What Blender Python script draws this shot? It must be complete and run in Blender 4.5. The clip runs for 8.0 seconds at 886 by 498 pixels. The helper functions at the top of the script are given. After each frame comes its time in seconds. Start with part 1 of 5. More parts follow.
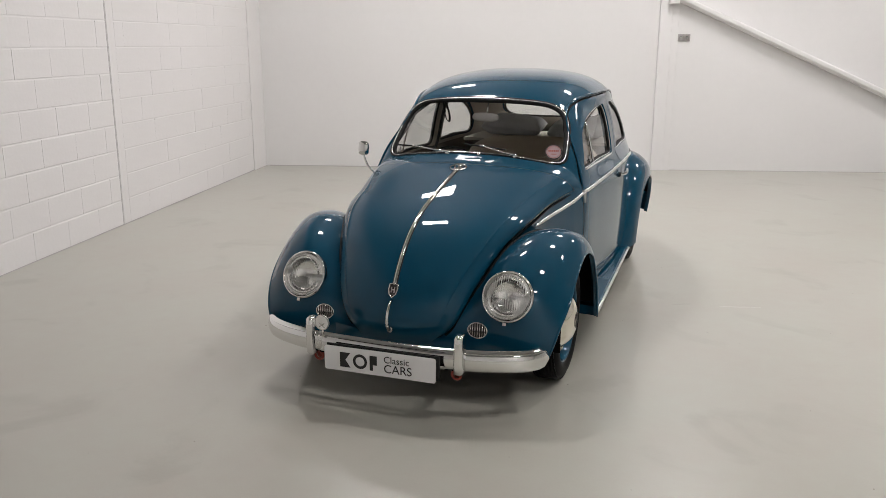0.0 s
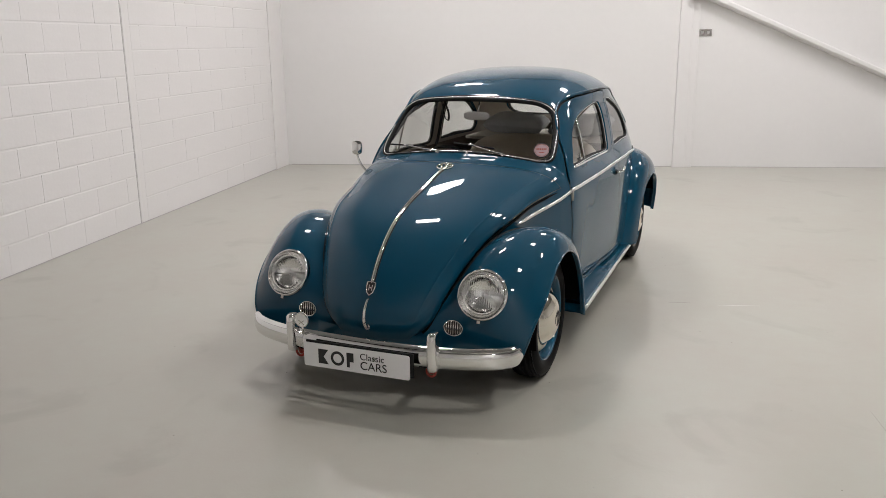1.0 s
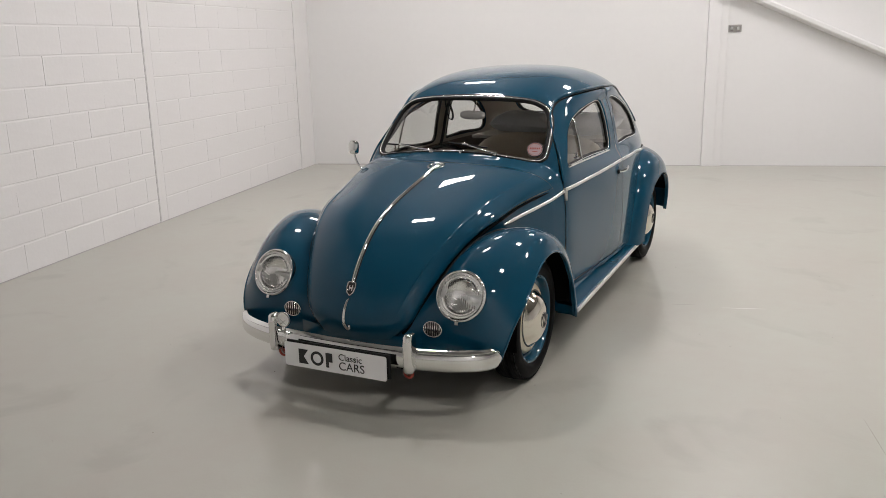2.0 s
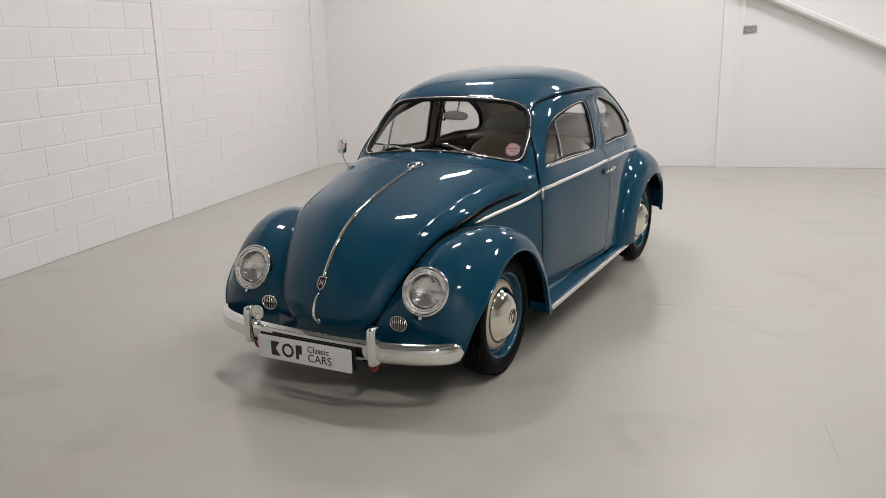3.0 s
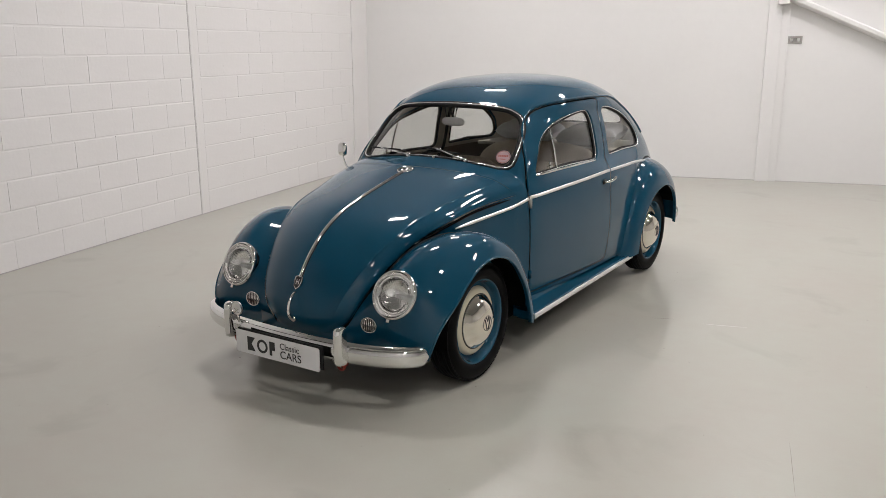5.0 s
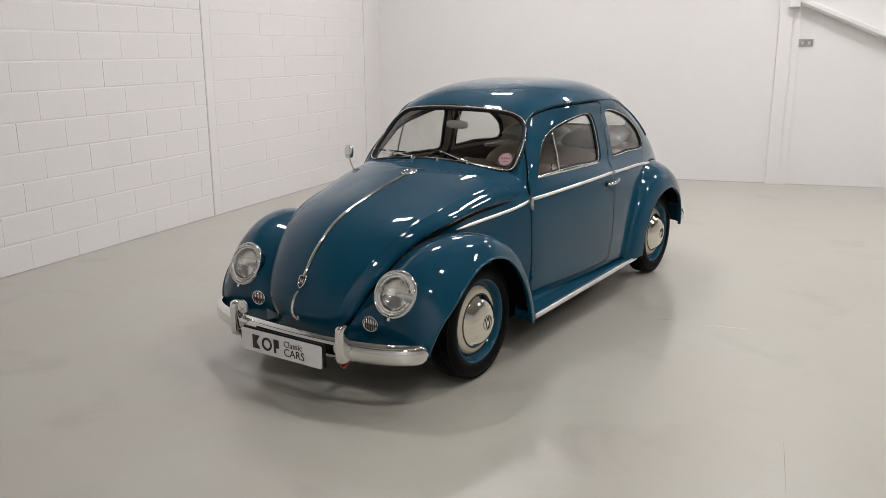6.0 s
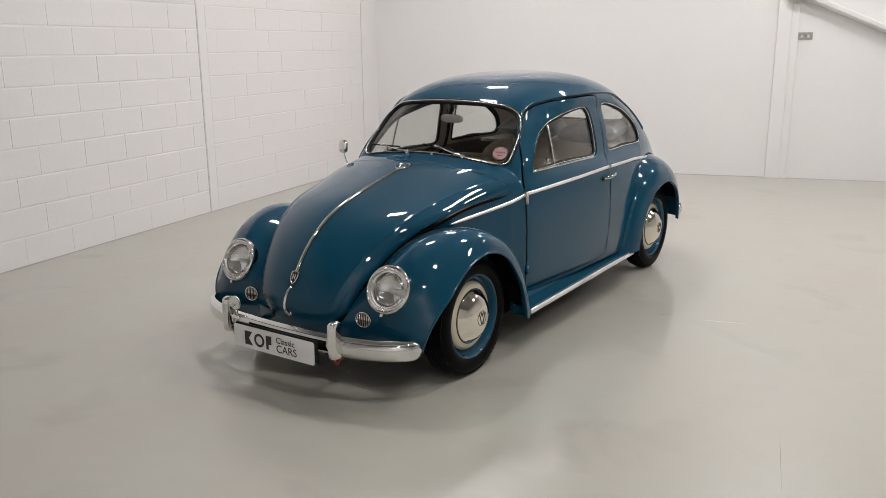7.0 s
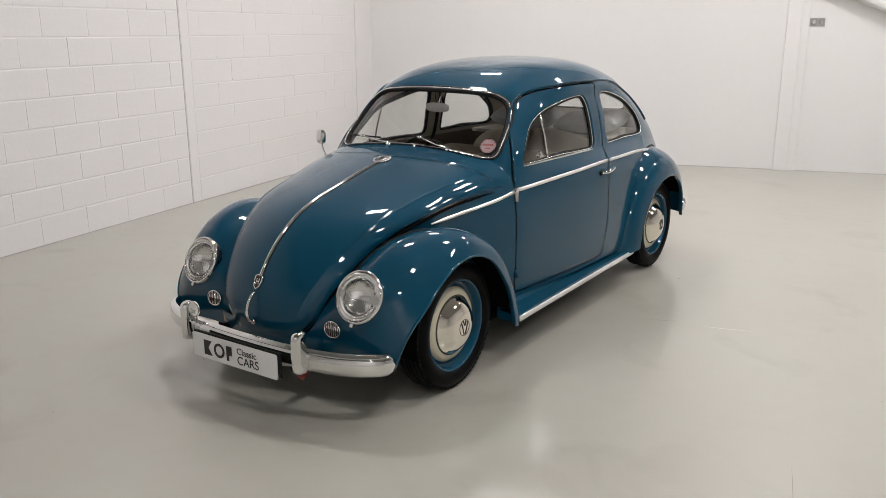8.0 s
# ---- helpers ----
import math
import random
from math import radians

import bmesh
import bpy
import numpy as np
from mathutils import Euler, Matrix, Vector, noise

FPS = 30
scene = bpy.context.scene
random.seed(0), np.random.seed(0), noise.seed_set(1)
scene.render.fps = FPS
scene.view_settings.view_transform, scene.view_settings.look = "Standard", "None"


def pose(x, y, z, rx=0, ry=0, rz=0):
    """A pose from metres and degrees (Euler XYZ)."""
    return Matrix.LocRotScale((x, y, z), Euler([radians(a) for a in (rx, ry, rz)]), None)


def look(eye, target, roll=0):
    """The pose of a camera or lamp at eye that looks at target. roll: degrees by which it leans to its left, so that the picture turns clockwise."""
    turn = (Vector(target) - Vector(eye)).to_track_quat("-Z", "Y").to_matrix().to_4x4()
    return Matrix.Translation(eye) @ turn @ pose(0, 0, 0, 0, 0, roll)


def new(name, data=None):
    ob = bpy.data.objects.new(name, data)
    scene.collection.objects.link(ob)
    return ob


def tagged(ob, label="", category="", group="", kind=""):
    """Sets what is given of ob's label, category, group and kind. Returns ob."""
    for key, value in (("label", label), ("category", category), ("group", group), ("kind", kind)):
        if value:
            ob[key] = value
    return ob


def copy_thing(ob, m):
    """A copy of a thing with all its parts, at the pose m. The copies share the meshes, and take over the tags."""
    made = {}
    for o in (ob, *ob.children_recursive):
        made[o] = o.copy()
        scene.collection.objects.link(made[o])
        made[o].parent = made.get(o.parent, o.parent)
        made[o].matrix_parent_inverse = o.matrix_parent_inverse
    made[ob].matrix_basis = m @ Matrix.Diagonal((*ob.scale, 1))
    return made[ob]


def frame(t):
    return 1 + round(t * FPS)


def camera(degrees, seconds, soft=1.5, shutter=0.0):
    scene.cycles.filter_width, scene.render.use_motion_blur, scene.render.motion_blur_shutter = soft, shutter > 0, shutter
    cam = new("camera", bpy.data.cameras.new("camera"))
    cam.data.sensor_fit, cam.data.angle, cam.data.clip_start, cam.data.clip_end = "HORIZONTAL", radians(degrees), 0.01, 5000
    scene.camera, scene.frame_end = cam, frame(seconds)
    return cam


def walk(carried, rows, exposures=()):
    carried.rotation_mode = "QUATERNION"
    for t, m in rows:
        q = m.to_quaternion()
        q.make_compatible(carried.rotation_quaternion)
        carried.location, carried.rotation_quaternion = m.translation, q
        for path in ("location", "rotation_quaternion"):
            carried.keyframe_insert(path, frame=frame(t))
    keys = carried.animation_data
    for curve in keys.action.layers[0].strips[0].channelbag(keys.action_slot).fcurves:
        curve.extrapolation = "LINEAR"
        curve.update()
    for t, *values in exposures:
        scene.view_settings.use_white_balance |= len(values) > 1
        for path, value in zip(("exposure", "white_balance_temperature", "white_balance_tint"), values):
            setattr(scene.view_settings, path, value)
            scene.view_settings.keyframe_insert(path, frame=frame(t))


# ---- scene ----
cam = camera(56.8, 8.0, soft=0.65)
PATH = [
    (0, (1.43, -3.71, 1.583), (0.744, -1.895, 1.096), 0.2),
    (0.5, (1.525, -3.667, 1.581), (0.794, -1.871, 1.091), -0.1),
    (1, (1.711, -3.631, 1.594), (0.931, -1.857, 1.102), -0.6),
    (2.5, (2.103, -3.425, 1.585), (1.176, -1.722, 1.094), -1.3),
    (3, (2.29, -3.415, 1.589), (1.326, -1.732, 1.100), -1.3),
    (3.5, (2.394, -3.363, 1.587), (1.393, -1.701, 1.100), -1.1),
    (4, (2.435, -3.266, 1.591), (1.402, -1.624, 1.104), -0.8),
    (4.5, (2.552, -3.223, 1.597), (1.486, -1.601, 1.112), -0.4),
    (6, (2.759, -3.243, 1.607), (1.63, -1.661, 1.134), -0.3),
    (6.5, (2.773, -3.249, 1.603), (1.641, -1.67, 1.129), -0.4),
    (7, (2.77, -3.195, 1.595), (1.64, -1.617, 1.112), -0.5),
    (7.5, (2.704, -3.004, 1.583), (1.577, -1.429, 1.085), -0.3),
    (8, (2.647, -2.835, 1.573), (1.514, -1.269, 1.060), -0.2),
]
walk(cam, [(t, look(eye, target, roll)) for t, eye, target, roll in PATH], exposures=[(0, -0.08), (2.5, -0.08), (4.5, -0.08), (7, -0.06), (8, -0.01)])

# ---- world and light ----
H_CEIL = 4.5
world = bpy.data.worlds.new("world")
world.use_nodes = True
scene.world = world
world.node_tree.nodes["Background"].inputs[0].default_value = (0.8, 0.82, 0.85, 1)
world.node_tree.nodes["Background"].inputs[1].default_value = 0.05
LAMP = 136.0

# ---- materials ----


def principled(name, color, rough=0.5, metal=0.0, **extra):
    m = bpy.data.materials.new(name)
    m.use_nodes = True
    b = m.node_tree.nodes["Principled BSDF"]
    b.inputs["Base Color"].default_value = (*color, 1)
    b.inputs["Roughness"].default_value = rough
    b.inputs["Metallic"].default_value = metal
    for key, value in extra.items():
        b.inputs[key.replace("_", " ")].default_value = value
    return m


def varied(m, color, amount=0.06, scale=3.0, fine=60.0, bump=0.0, bump_scale=80.0, rough_var=0.0, distance=0.002, detail=4.0):
    """Two scales of colour variation and a fine relief, in metres."""
    nt = m.node_tree
    n, l = nt.nodes, nt.links
    b = n["Principled BSDF"]
    co = n.new("ShaderNodeTexCoord")
    big, small = n.new("ShaderNodeTexNoise"), n.new("ShaderNodeTexNoise")
    big.inputs["Scale"].default_value, small.inputs["Scale"].default_value = scale, fine
    big.inputs["Detail"].default_value, small.inputs["Detail"].default_value = detail, 3
    for t in (big, small):
        l.new(co.outputs["Object"], t.inputs["Vector"])
    mix = n.new("ShaderNodeMix")
    mix.data_type = "FLOAT"
    mix.inputs[0].default_value = 0.35
    l.new(big.outputs["Fac"], mix.inputs[2])
    l.new(small.outputs["Fac"], mix.inputs[3])
    ramp = n.new("ShaderNodeValToRGB")
    ramp.color_ramp.elements[0].position, ramp.color_ramp.elements[1].position = 0.3, 0.7
    ramp.color_ramp.elements[0].color = (*[max(0, c * (1 - amount)) for c in color], 1)
    ramp.color_ramp.elements[1].color = (*[min(1, c * (1 + amount)) for c in color], 1)
    l.new(mix.outputs[0], ramp.inputs["Fac"])
    l.new(ramp.outputs["Color"], b.inputs["Base Color"])
    if rough_var:
        r = b.inputs["Roughness"].default_value
        mr = n.new("ShaderNodeMapRange")
        mr.inputs[1].default_value, mr.inputs[2].default_value = 0.3, 0.7
        mr.inputs[3].default_value, mr.inputs[4].default_value = r - rough_var, r + rough_var
        l.new(big.outputs["Fac"], mr.inputs[0])
        l.new(mr.outputs[0], b.inputs["Roughness"])
    if bump:
        bt, bn = n.new("ShaderNodeTexNoise"), n.new("ShaderNodeBump")
        bt.inputs["Scale"].default_value, bt.inputs["Detail"].default_value = bump_scale, 4
        bn.inputs["Strength"].default_value, bn.inputs["Distance"].default_value = bump, distance
        l.new(co.outputs["Object"], bt.inputs["Vector"])
        l.new(bt.outputs["Fac"], bn.inputs["Height"])
        l.new(bn.outputs["Normal"], b.inputs["Normal"])
    return m


def simple(name, color, rough=0.5, metal=0.0, amount=0.06, scale=3.0, fine=60.0, bump=0.0, bump_scale=80.0, rough_var=0.0, distance=0.002, detail=4.0, **extra):
    return varied(principled(name, color, rough, metal, **extra), color, amount, scale, fine, bump, bump_scale, rough_var, distance, detail)


PAINT = simple("blue_paint", (0.0014, 0.050, 0.093), 0.5, amount=0.05, scale=2.0, fine=900.0, Coat_Weight=1.0, Coat_IOR=1.43, Coat_Roughness=0.012, Specular_IOR_Level=0.05)
CHROME = principled("chrome", (0.78, 0.78, 0.77), 0.06, 1.0)
POLISHED = principled("polished_alloy", (0.93, 0.93, 0.93), 0.33, 1.0)
BEAD = principled("bright_trim", (0.95, 0.95, 0.95), 0.27, 1.0)
# hubcap chrome; the warm cast of its reflections is put into the colour
HUBMETAL = principled("chrome_warm_reflection", (0.84, 0.80, 0.72), 0.07, 1.0)
RUBBER = simple("black_rubber", (0.009, 0.009, 0.009), 0.6, amount=0.2, bump=0.2, bump_scale=300.0, Specular_IOR_Level=0.2)
TYRE = simple("tyre_rubber", (0.003, 0.003, 0.0033), 0.55, amount=0.25, scale=8.0, bump=0.15, bump_scale=220.0, Specular_IOR_Level=0.07)
DARK = simple("underside_black", (0.003, 0.003, 0.003), 0.9, amount=0.2, Specular_IOR_Level=0.03)
CREAM = simple("cream_enamel", (0.52, 0.48, 0.36), 0.25, amount=0.04, Coat_Weight=0.5)
GLASS = bpy.data.materials.new("clear_glass")
GLASS.use_nodes = True
_n, _l = GLASS.node_tree.nodes, GLASS.node_tree.links
_n.remove(_n["Principled BSDF"])
_t, _s, _f, _m = _n.new("ShaderNodeBsdfTransparent"), _n.new("ShaderNodeBsdfGlossy"), _n.new("ShaderNodeLayerWeight"), _n.new("ShaderNodeMixShader")
_p, _a = _n.new("ShaderNodeMath"), _n.new("ShaderNodeMath")
_p.operation, _a.operation = "POWER", "MULTIPLY_ADD"
_t.inputs[0].default_value, _s.inputs["Roughness"].default_value, _f.inputs[0].default_value = (0.935, 0.945, 0.93, 1), 0.0, 0.5
_p.inputs[1].default_value, _a.inputs[1].default_value, _a.inputs[2].default_value = 3.0, 0.85, 0.05
_l.new(_f.outputs["Facing"], _p.inputs[0])
_l.new(_p.outputs[0], _a.inputs[0])
_l.new(_a.outputs[0], _m.inputs[0])
_l.new(_t.outputs[0], _m.inputs[1])
_l.new(_s.outputs[0], _m.inputs[2])
_l.new(_m.outputs[0], _n["Material Output"].inputs[0])
LENS = principled("lamp_glass", (0.97, 0.98, 0.97), 0.0, 0.0, Transmission_Weight=1.0, IOR=1.42)
SILVER = principled("silvered_reflector", (0.90, 0.90, 0.89), 0.10, 1.0)
LINER = simple("grey_headlining", (0.40, 0.37, 0.32), 0.9, amount=0.08, bump=0.3, bump_scale=400.0)
TRIMCARD = simple("brown_trim_card", (0.12, 0.088, 0.064), 0.7, amount=0.12, bump=0.3, bump_scale=250.0)
SEAT = simple("beige_seat_leathercloth", (0.44, 0.38, 0.30), 0.6, amount=0.08, bump=0.25, bump_scale=200.0)
CUSHION = simple("grey_cushion_cloth", (0.56, 0.58, 0.60), 0.9, amount=0.10, scale=9.0, bump=0.4, bump_scale=350.0)
RED = simple("red_enamel", (0.30, 0.035, 0.02), 0.35, amount=0.1)
PLATE = simple("white_plate_acrylic", (0.80, 0.80, 0.80), 0.25, amount=0.02)
BLACK = principled("black_print", (0.012, 0.012, 0.013), 0.4)
PINK = simple("pale_pink_paper", (0.40, 0.29, 0.30), 0.6, amount=0.05)
WHITE = simple("white_wall_paint", (0.750, 0.742, 0.733), 0.62, amount=0.018, scale=0.7, fine=14.0, bump=0.12, bump_scale=60.0)
BLOCKPAINT = simple("painted_blockwork", (0.748, 0.733, 0.727), 0.6, amount=0.022, scale=1.6, fine=25.0, bump=0.3, bump_scale=32.0, distance=0.003)
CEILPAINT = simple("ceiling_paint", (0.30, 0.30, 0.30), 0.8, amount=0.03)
FLOORMAT = simple("grey_floor_epoxy", (0.36, 0.355, 0.31), 0.34, amount=0.02, scale=1.3, fine=9.0, bump=0.35, bump_scale=70.0, distance=0.001, detail=3.0, Specular_IOR_Level=0.55, Coat_Weight=0.48, Coat_Roughness=0.10)


def floor_wear(m):
    """Grey-green and pinkish clouding of the coating, and a few dull smudges."""
    n, l = m.node_tree.nodes, m.node_tree.links
    ramp, b = n["Color Ramp"], n["Principled BSDF"]
    ramp.color_ramp.elements[0].color, ramp.color_ramp.elements[1].color = (0.384, 0.362, 0.316, 1), (0.396, 0.402, 0.350, 1)
    co, smudge, level, mix = n["Texture Coordinate"], n.new("ShaderNodeTexNoise"), n.new("ShaderNodeMapRange"), n.new("ShaderNodeMix")
    smudge.inputs["Scale"].default_value, smudge.inputs["Detail"].default_value, smudge.inputs["Distortion"].default_value = 1.9, 6.0, 0.6
    level.interpolation_type = "SMOOTHSTEP"
    level.inputs[1].default_value, level.inputs[2].default_value, level.inputs[4].default_value = 0.56, 0.72, 0.6
    mix.data_type = "RGBA"
    mix.inputs[7].default_value = (0.318, 0.306, 0.262, 1)
    l.new(co.outputs["Object"], smudge.inputs["Vector"])
    l.new(smudge.outputs["Fac"], level.inputs[0])
    l.new(level.outputs[0], mix.inputs[0])
    l.new(ramp.outputs["Color"], mix.inputs[6])
    l.new(mix.outputs[2], b.inputs["Base Color"])
    l.new(n["Bump"].outputs["Normal"], b.inputs["Coat Normal"])


floor_wear(FLOORMAT)
SCUFF = simple("pale_scuff", (0.55, 0.54, 0.52), 0.6, amount=0.1)
CRACK = simple("dark_hairline", (0.24, 0.23, 0.20), 0.7, amount=0.2)
SEALANT = simple("grey_sealant", (0.42, 0.41, 0.40), 0.8, amount=0.08)
STEEL = simple("brushed_steel", (0.42, 0.41, 0.39), 0.38, 0.9, amount=0.08, fine=200.0)
PANELWHITE = principled("lamp_housing_white", (0.8, 0.8, 0.8), 0.4)
GLOW = bpy.data.materials.new("lamp_diffuser")
GLOW.use_nodes = True
_g = GLOW.node_tree
_g.nodes.remove(_g.nodes["Principled BSDF"])
_e = _g.nodes.new("ShaderNodeEmission")
_e.inputs[0].default_value, _e.inputs[1].default_value = (1.0, 0.952, 0.947, 1), LAMP
_g.links.new(_e.outputs[0], _g.nodes["Material Output"].inputs[0])

# ---- mesh helpers ----


def mesh_from(name, verts, faces, smooth=True, normals=None):
    me = bpy.data.meshes.new(name)
    if normals is not None:
        fit = 0.0
        for q in faces[::max(1, len(faces) // 60)]:
            a, b, c = (np.asarray(verts[q[i]], float) for i in (0, 1, 2))
            fit += float(np.cross(b - a, c - a) @ np.asarray(normals[q[0]], float))
        if fit < 0:
            faces = [tuple(reversed(q)) for q in faces]
    me.from_pydata([tuple(map(float, v)) for v in verts], [], faces)
    me.update()
    if smooth:
        me.shade_smooth()
    if normals is not None:
        me.normals_split_custom_set_from_vertices([tuple(map(float, v)) for v in normals])
    return me


def part(name, data, material, parent=None, label="", at=None, bevel=0.0):
    """Links a bmesh or mesh as one object under a thing or a part."""
    if isinstance(data, bmesh.types.BMesh):
        me = bpy.data.meshes.new(name)
        bmesh.ops.recalc_face_normals(data, faces=data.faces)
        data.to_mesh(me)
        data.free()
    else:
        me = data
    if not me.materials:
        me.materials.append(material)
    ob = new(name, me)
    if parent is not None:
        ob.parent = parent
    if at is not None:
        ob.matrix_basis = at
    if bevel:
        mod = ob.modifiers.new("bevel", "BEVEL")
        mod.width, mod.segments, mod.limit_method = bevel, 2, "ANGLE"
    if label:
        tagged(ob, label)
    return ob


def empty(name, m=None):
    ob = new(name)
    if m is not None:
        ob.matrix_basis = m
    return ob


def joined(*meshes):
    """One mesh from (verts, faces) pairs."""
    V, F = [], []
    for v, f in meshes:
        o = len(V)
        V += [tuple(p) for p in v]
        F += [tuple(i + o for i in q) for q in f]
    return V, F


def box(x0, x1, y0, y1, z0, z1):
    v = [(x, y, z) for x in (x0, x1) for y in (y0, y1) for z in (z0, z1)]
    return v, [(0, 1, 3, 2), (4, 6, 7, 5), (0, 4, 5, 1), (2, 3, 7, 6), (0, 2, 6, 4), (1, 5, 7, 3)]


def revolve(profile, segs=48, closed=False):
    """(radius, x) pairs turned round the x axis."""
    n = len(profile)
    V, F = [], []
    for i in range(segs):
        a = 2 * math.pi * i / segs
        V += [(x, r * math.cos(a), r * math.sin(a)) for r, x in profile]
    for i in range(segs):
        j = (i + 1) % segs
        for k in range(n if closed else n - 1):
            m = (k + 1) % n
            F.append((i * n + k, j * n + k, j * n + m, i * n + m))
    return V, F


def smooth_line(points, count, closed=False):
    """Catmull-Rom through the points, evenly resampled."""
    p = [Vector(q) for q in points]
    n = len(p)
    out = []
    for i in range(n if closed else n - 1):
        a, b, c, d = (p[(i - 1) % n], p[i], p[(i + 1) % n], p[(i + 2) % n]) if closed else (p[max(i - 1, 0)], p[i], p[i + 1], p[min(i + 2, n - 1)])
        for k in range(12):
            t = k / 12
            out.append(0.5 * ((2 * b) + (c - a) * t + (2 * a - 5 * b + 4 * c - d) * t * t + (3 * b - a - 3 * c + d) * t ** 3))
    out.append(p[0].copy() if closed else p[-1].copy())
    L = [0.0]
    for a, b in zip(out, out[1:]):
        L.append(L[-1] + (b - a).length)
    res = []
    for k in range(count):
        s = L[-1] * k / (count if closed else count - 1)
        i = min(int(np.searchsorted(L, s, side="right")) - 1, len(out) - 2)
        w = (s - L[i]) / max(L[i + 1] - L[i], 1e-9)
        res.append(out[i].lerp(out[i + 1], w))
    return res


def tube(points, r, closed=False, sides=8, flat=1.0, up=None, taper=None):
    """A round or flattened bar along points; up: the direction of its thin side."""
    p = [Vector(q) for q in points]
    n = len(p)
    V, F = [], []
    ref = Vector(up) if up is not None else None
    prev = None
    for i in range(n):
        t = (p[(i + 1) % n] - p[i - 1]) if closed else (p[min(i + 1, n - 1)] - p[max(i - 1, 0)])
        t.normalize()
        if ref is not None:
            u = (ref - t * ref.dot(t)).normalized()
        elif prev is None:
            u = t.orthogonal().normalized()
        else:
            u = (prev - t * prev.dot(t)).normalized()
        prev = u
        w = t.cross(u)
        rr = r * (taper[i] if taper else 1)
        for k in range(sides):
            a = 2 * math.pi * (k + 0.5) / sides
            V.append(p[i] + u * (rr * flat * math.sin(a)) + w * (rr * math.cos(a)))
    for i in range(n if closed else n - 1):
        j = (i + 1) % n
        for k in range(sides):
            m = (k + 1) % sides
            F.append((i * sides + k, i * sides + m, j * sides + m, j * sides + k))
    if not closed:
        F.append(tuple(range(sides))[::-1])
        F.append(tuple((n - 1) * sides + k for k in range(sides)))
    return V, F


def grid_faces(rows, cols):
    return [(i * cols + j, (i + 1) * cols + j, (i + 1) * cols + j + 1, i * cols + j + 1) for i in range(rows - 1) for j in range(cols - 1)]


def grid_normals(G):
    du, dv = np.gradient(G, axis=0), np.gradient(G, axis=1)
    n = np.cross(dv, du)
    return (n / np.maximum(np.linalg.norm(n, axis=2, keepdims=True), 1e-9)).reshape(-1, 3)


def clip(V, N, F, f):
    """The part of a mesh where f(V) > 0, cut along f = 0."""
    val = f(V)
    V2, N2, F2, index, cut = [], [], [], {}, {}

    def keep(i):
        if i not in index:
            index[i] = len(V2)
            V2.append(V[i])
            N2.append(N[i])
        return index[i]

    def crossing(i, j):
        key = (min(i, j), max(i, j))
        if key not in cut:
            w = val[i] / (val[i] - val[j])
            cut[key] = len(V2)
            V2.append(V[i] + (V[j] - V[i]) * w)
            n = N[i] + (N[j] - N[i]) * w
            N2.append(n / max(np.linalg.norm(n), 1e-9))
        return cut[key]

    for q in F:
        s = [val[i] > 0 for i in q]
        if all(s):
            F2.append(tuple(keep(i) for i in q))
        elif any(s):
            poly = []
            for a in range(len(q)):
                i, j = q[a], q[(a + 1) % len(q)]
                if val[i] > 0:
                    poly.append(keep(i))
                if (val[i] > 0) != (val[j] > 0):
                    poly.append(crossing(i, j))
            if len(poly) > 2:
                F2.append(tuple(poly))
    return np.array(V2), np.array(N2), F2


def polygon_distance(P, poly):
    """Signed distance of 2D points to a closed outline, negative inside."""
    poly = np.asarray(poly)
    d = np.full(len(P), 1e9)
    inside = np.zeros(len(P), bool)
    for a, b in zip(poly, np.roll(poly, -1, axis=0)):
        e, w = b - a, P - a
        t = np.clip((w @ e) / max(e @ e, 1e-12), 0, 1)
        d = np.minimum(d, np.linalg.norm(w - t[:, None] * e, axis=1))
        c = ((a[1] <= P[:, 1]) & (b[1] > P[:, 1])) | ((b[1] <= P[:, 1]) & (a[1] > P[:, 1]))
        xs = a[0] + (P[:, 1] - a[1]) / (e[1] if abs(e[1]) > 1e-9 else 1e-9) * e[0]
        inside ^= c & (P[:, 0] < xs)
    return np.where(inside, -d, d)


def cubic(knots, values, x):
    """Natural cubic spline."""
    k, v = np.asarray(knots, float), np.asarray(values, float)
    n = len(k)
    h = np.diff(k)
    A, r = np.eye(n), np.zeros((n, v.shape[1]))
    for i in range(1, n - 1):
        A[i, i - 1:i + 2] = h[i - 1], 2 * (h[i - 1] + h[i]), h[i]
        r[i] = 6 * ((v[i + 1] - v[i]) / h[i] - (v[i] - v[i - 1]) / h[i - 1])
    m = np.linalg.solve(A, r)
    i = np.clip(np.searchsorted(k, x, side="right") - 1, 0, n - 2)
    a, b = (k[i + 1] - x) / h[i], (x - k[i]) / h[i]
    a, b, hh = a[:, None], b[:, None], h[i][:, None]
    return a * v[i] + b * v[i + 1] + ((a ** 3 - a) * m[i] + (b ** 3 - b) * m[i + 1]) * hh ** 2 / 6


def circle_line(center, normal, r, count=40, squash=1.0):
    q = Vector(normal).to_track_quat("Z", "Y")
    return [Vector(center) + q @ Vector((r * math.cos(2 * math.pi * i / count), r * squash * math.sin(2 * math.pi * i / count), 0)) for i in range(count)]


def lettering(text, size, material, parent, m, name):
    cu = bpy.data.curves.new(name, "FONT")
    cu.body, cu.size, cu.extrude = text, size, 0.0006
    tmp = new("tmp_text", cu)
    dg = bpy.context.evaluated_depsgraph_get()
    me = bpy.data.meshes.new_from_object(tmp.evaluated_get(dg))
    bpy.data.objects.remove(tmp)
    bpy.data.curves.remove(cu)
    me.materials.clear()
    return part(name, me, material, parent, at=m)



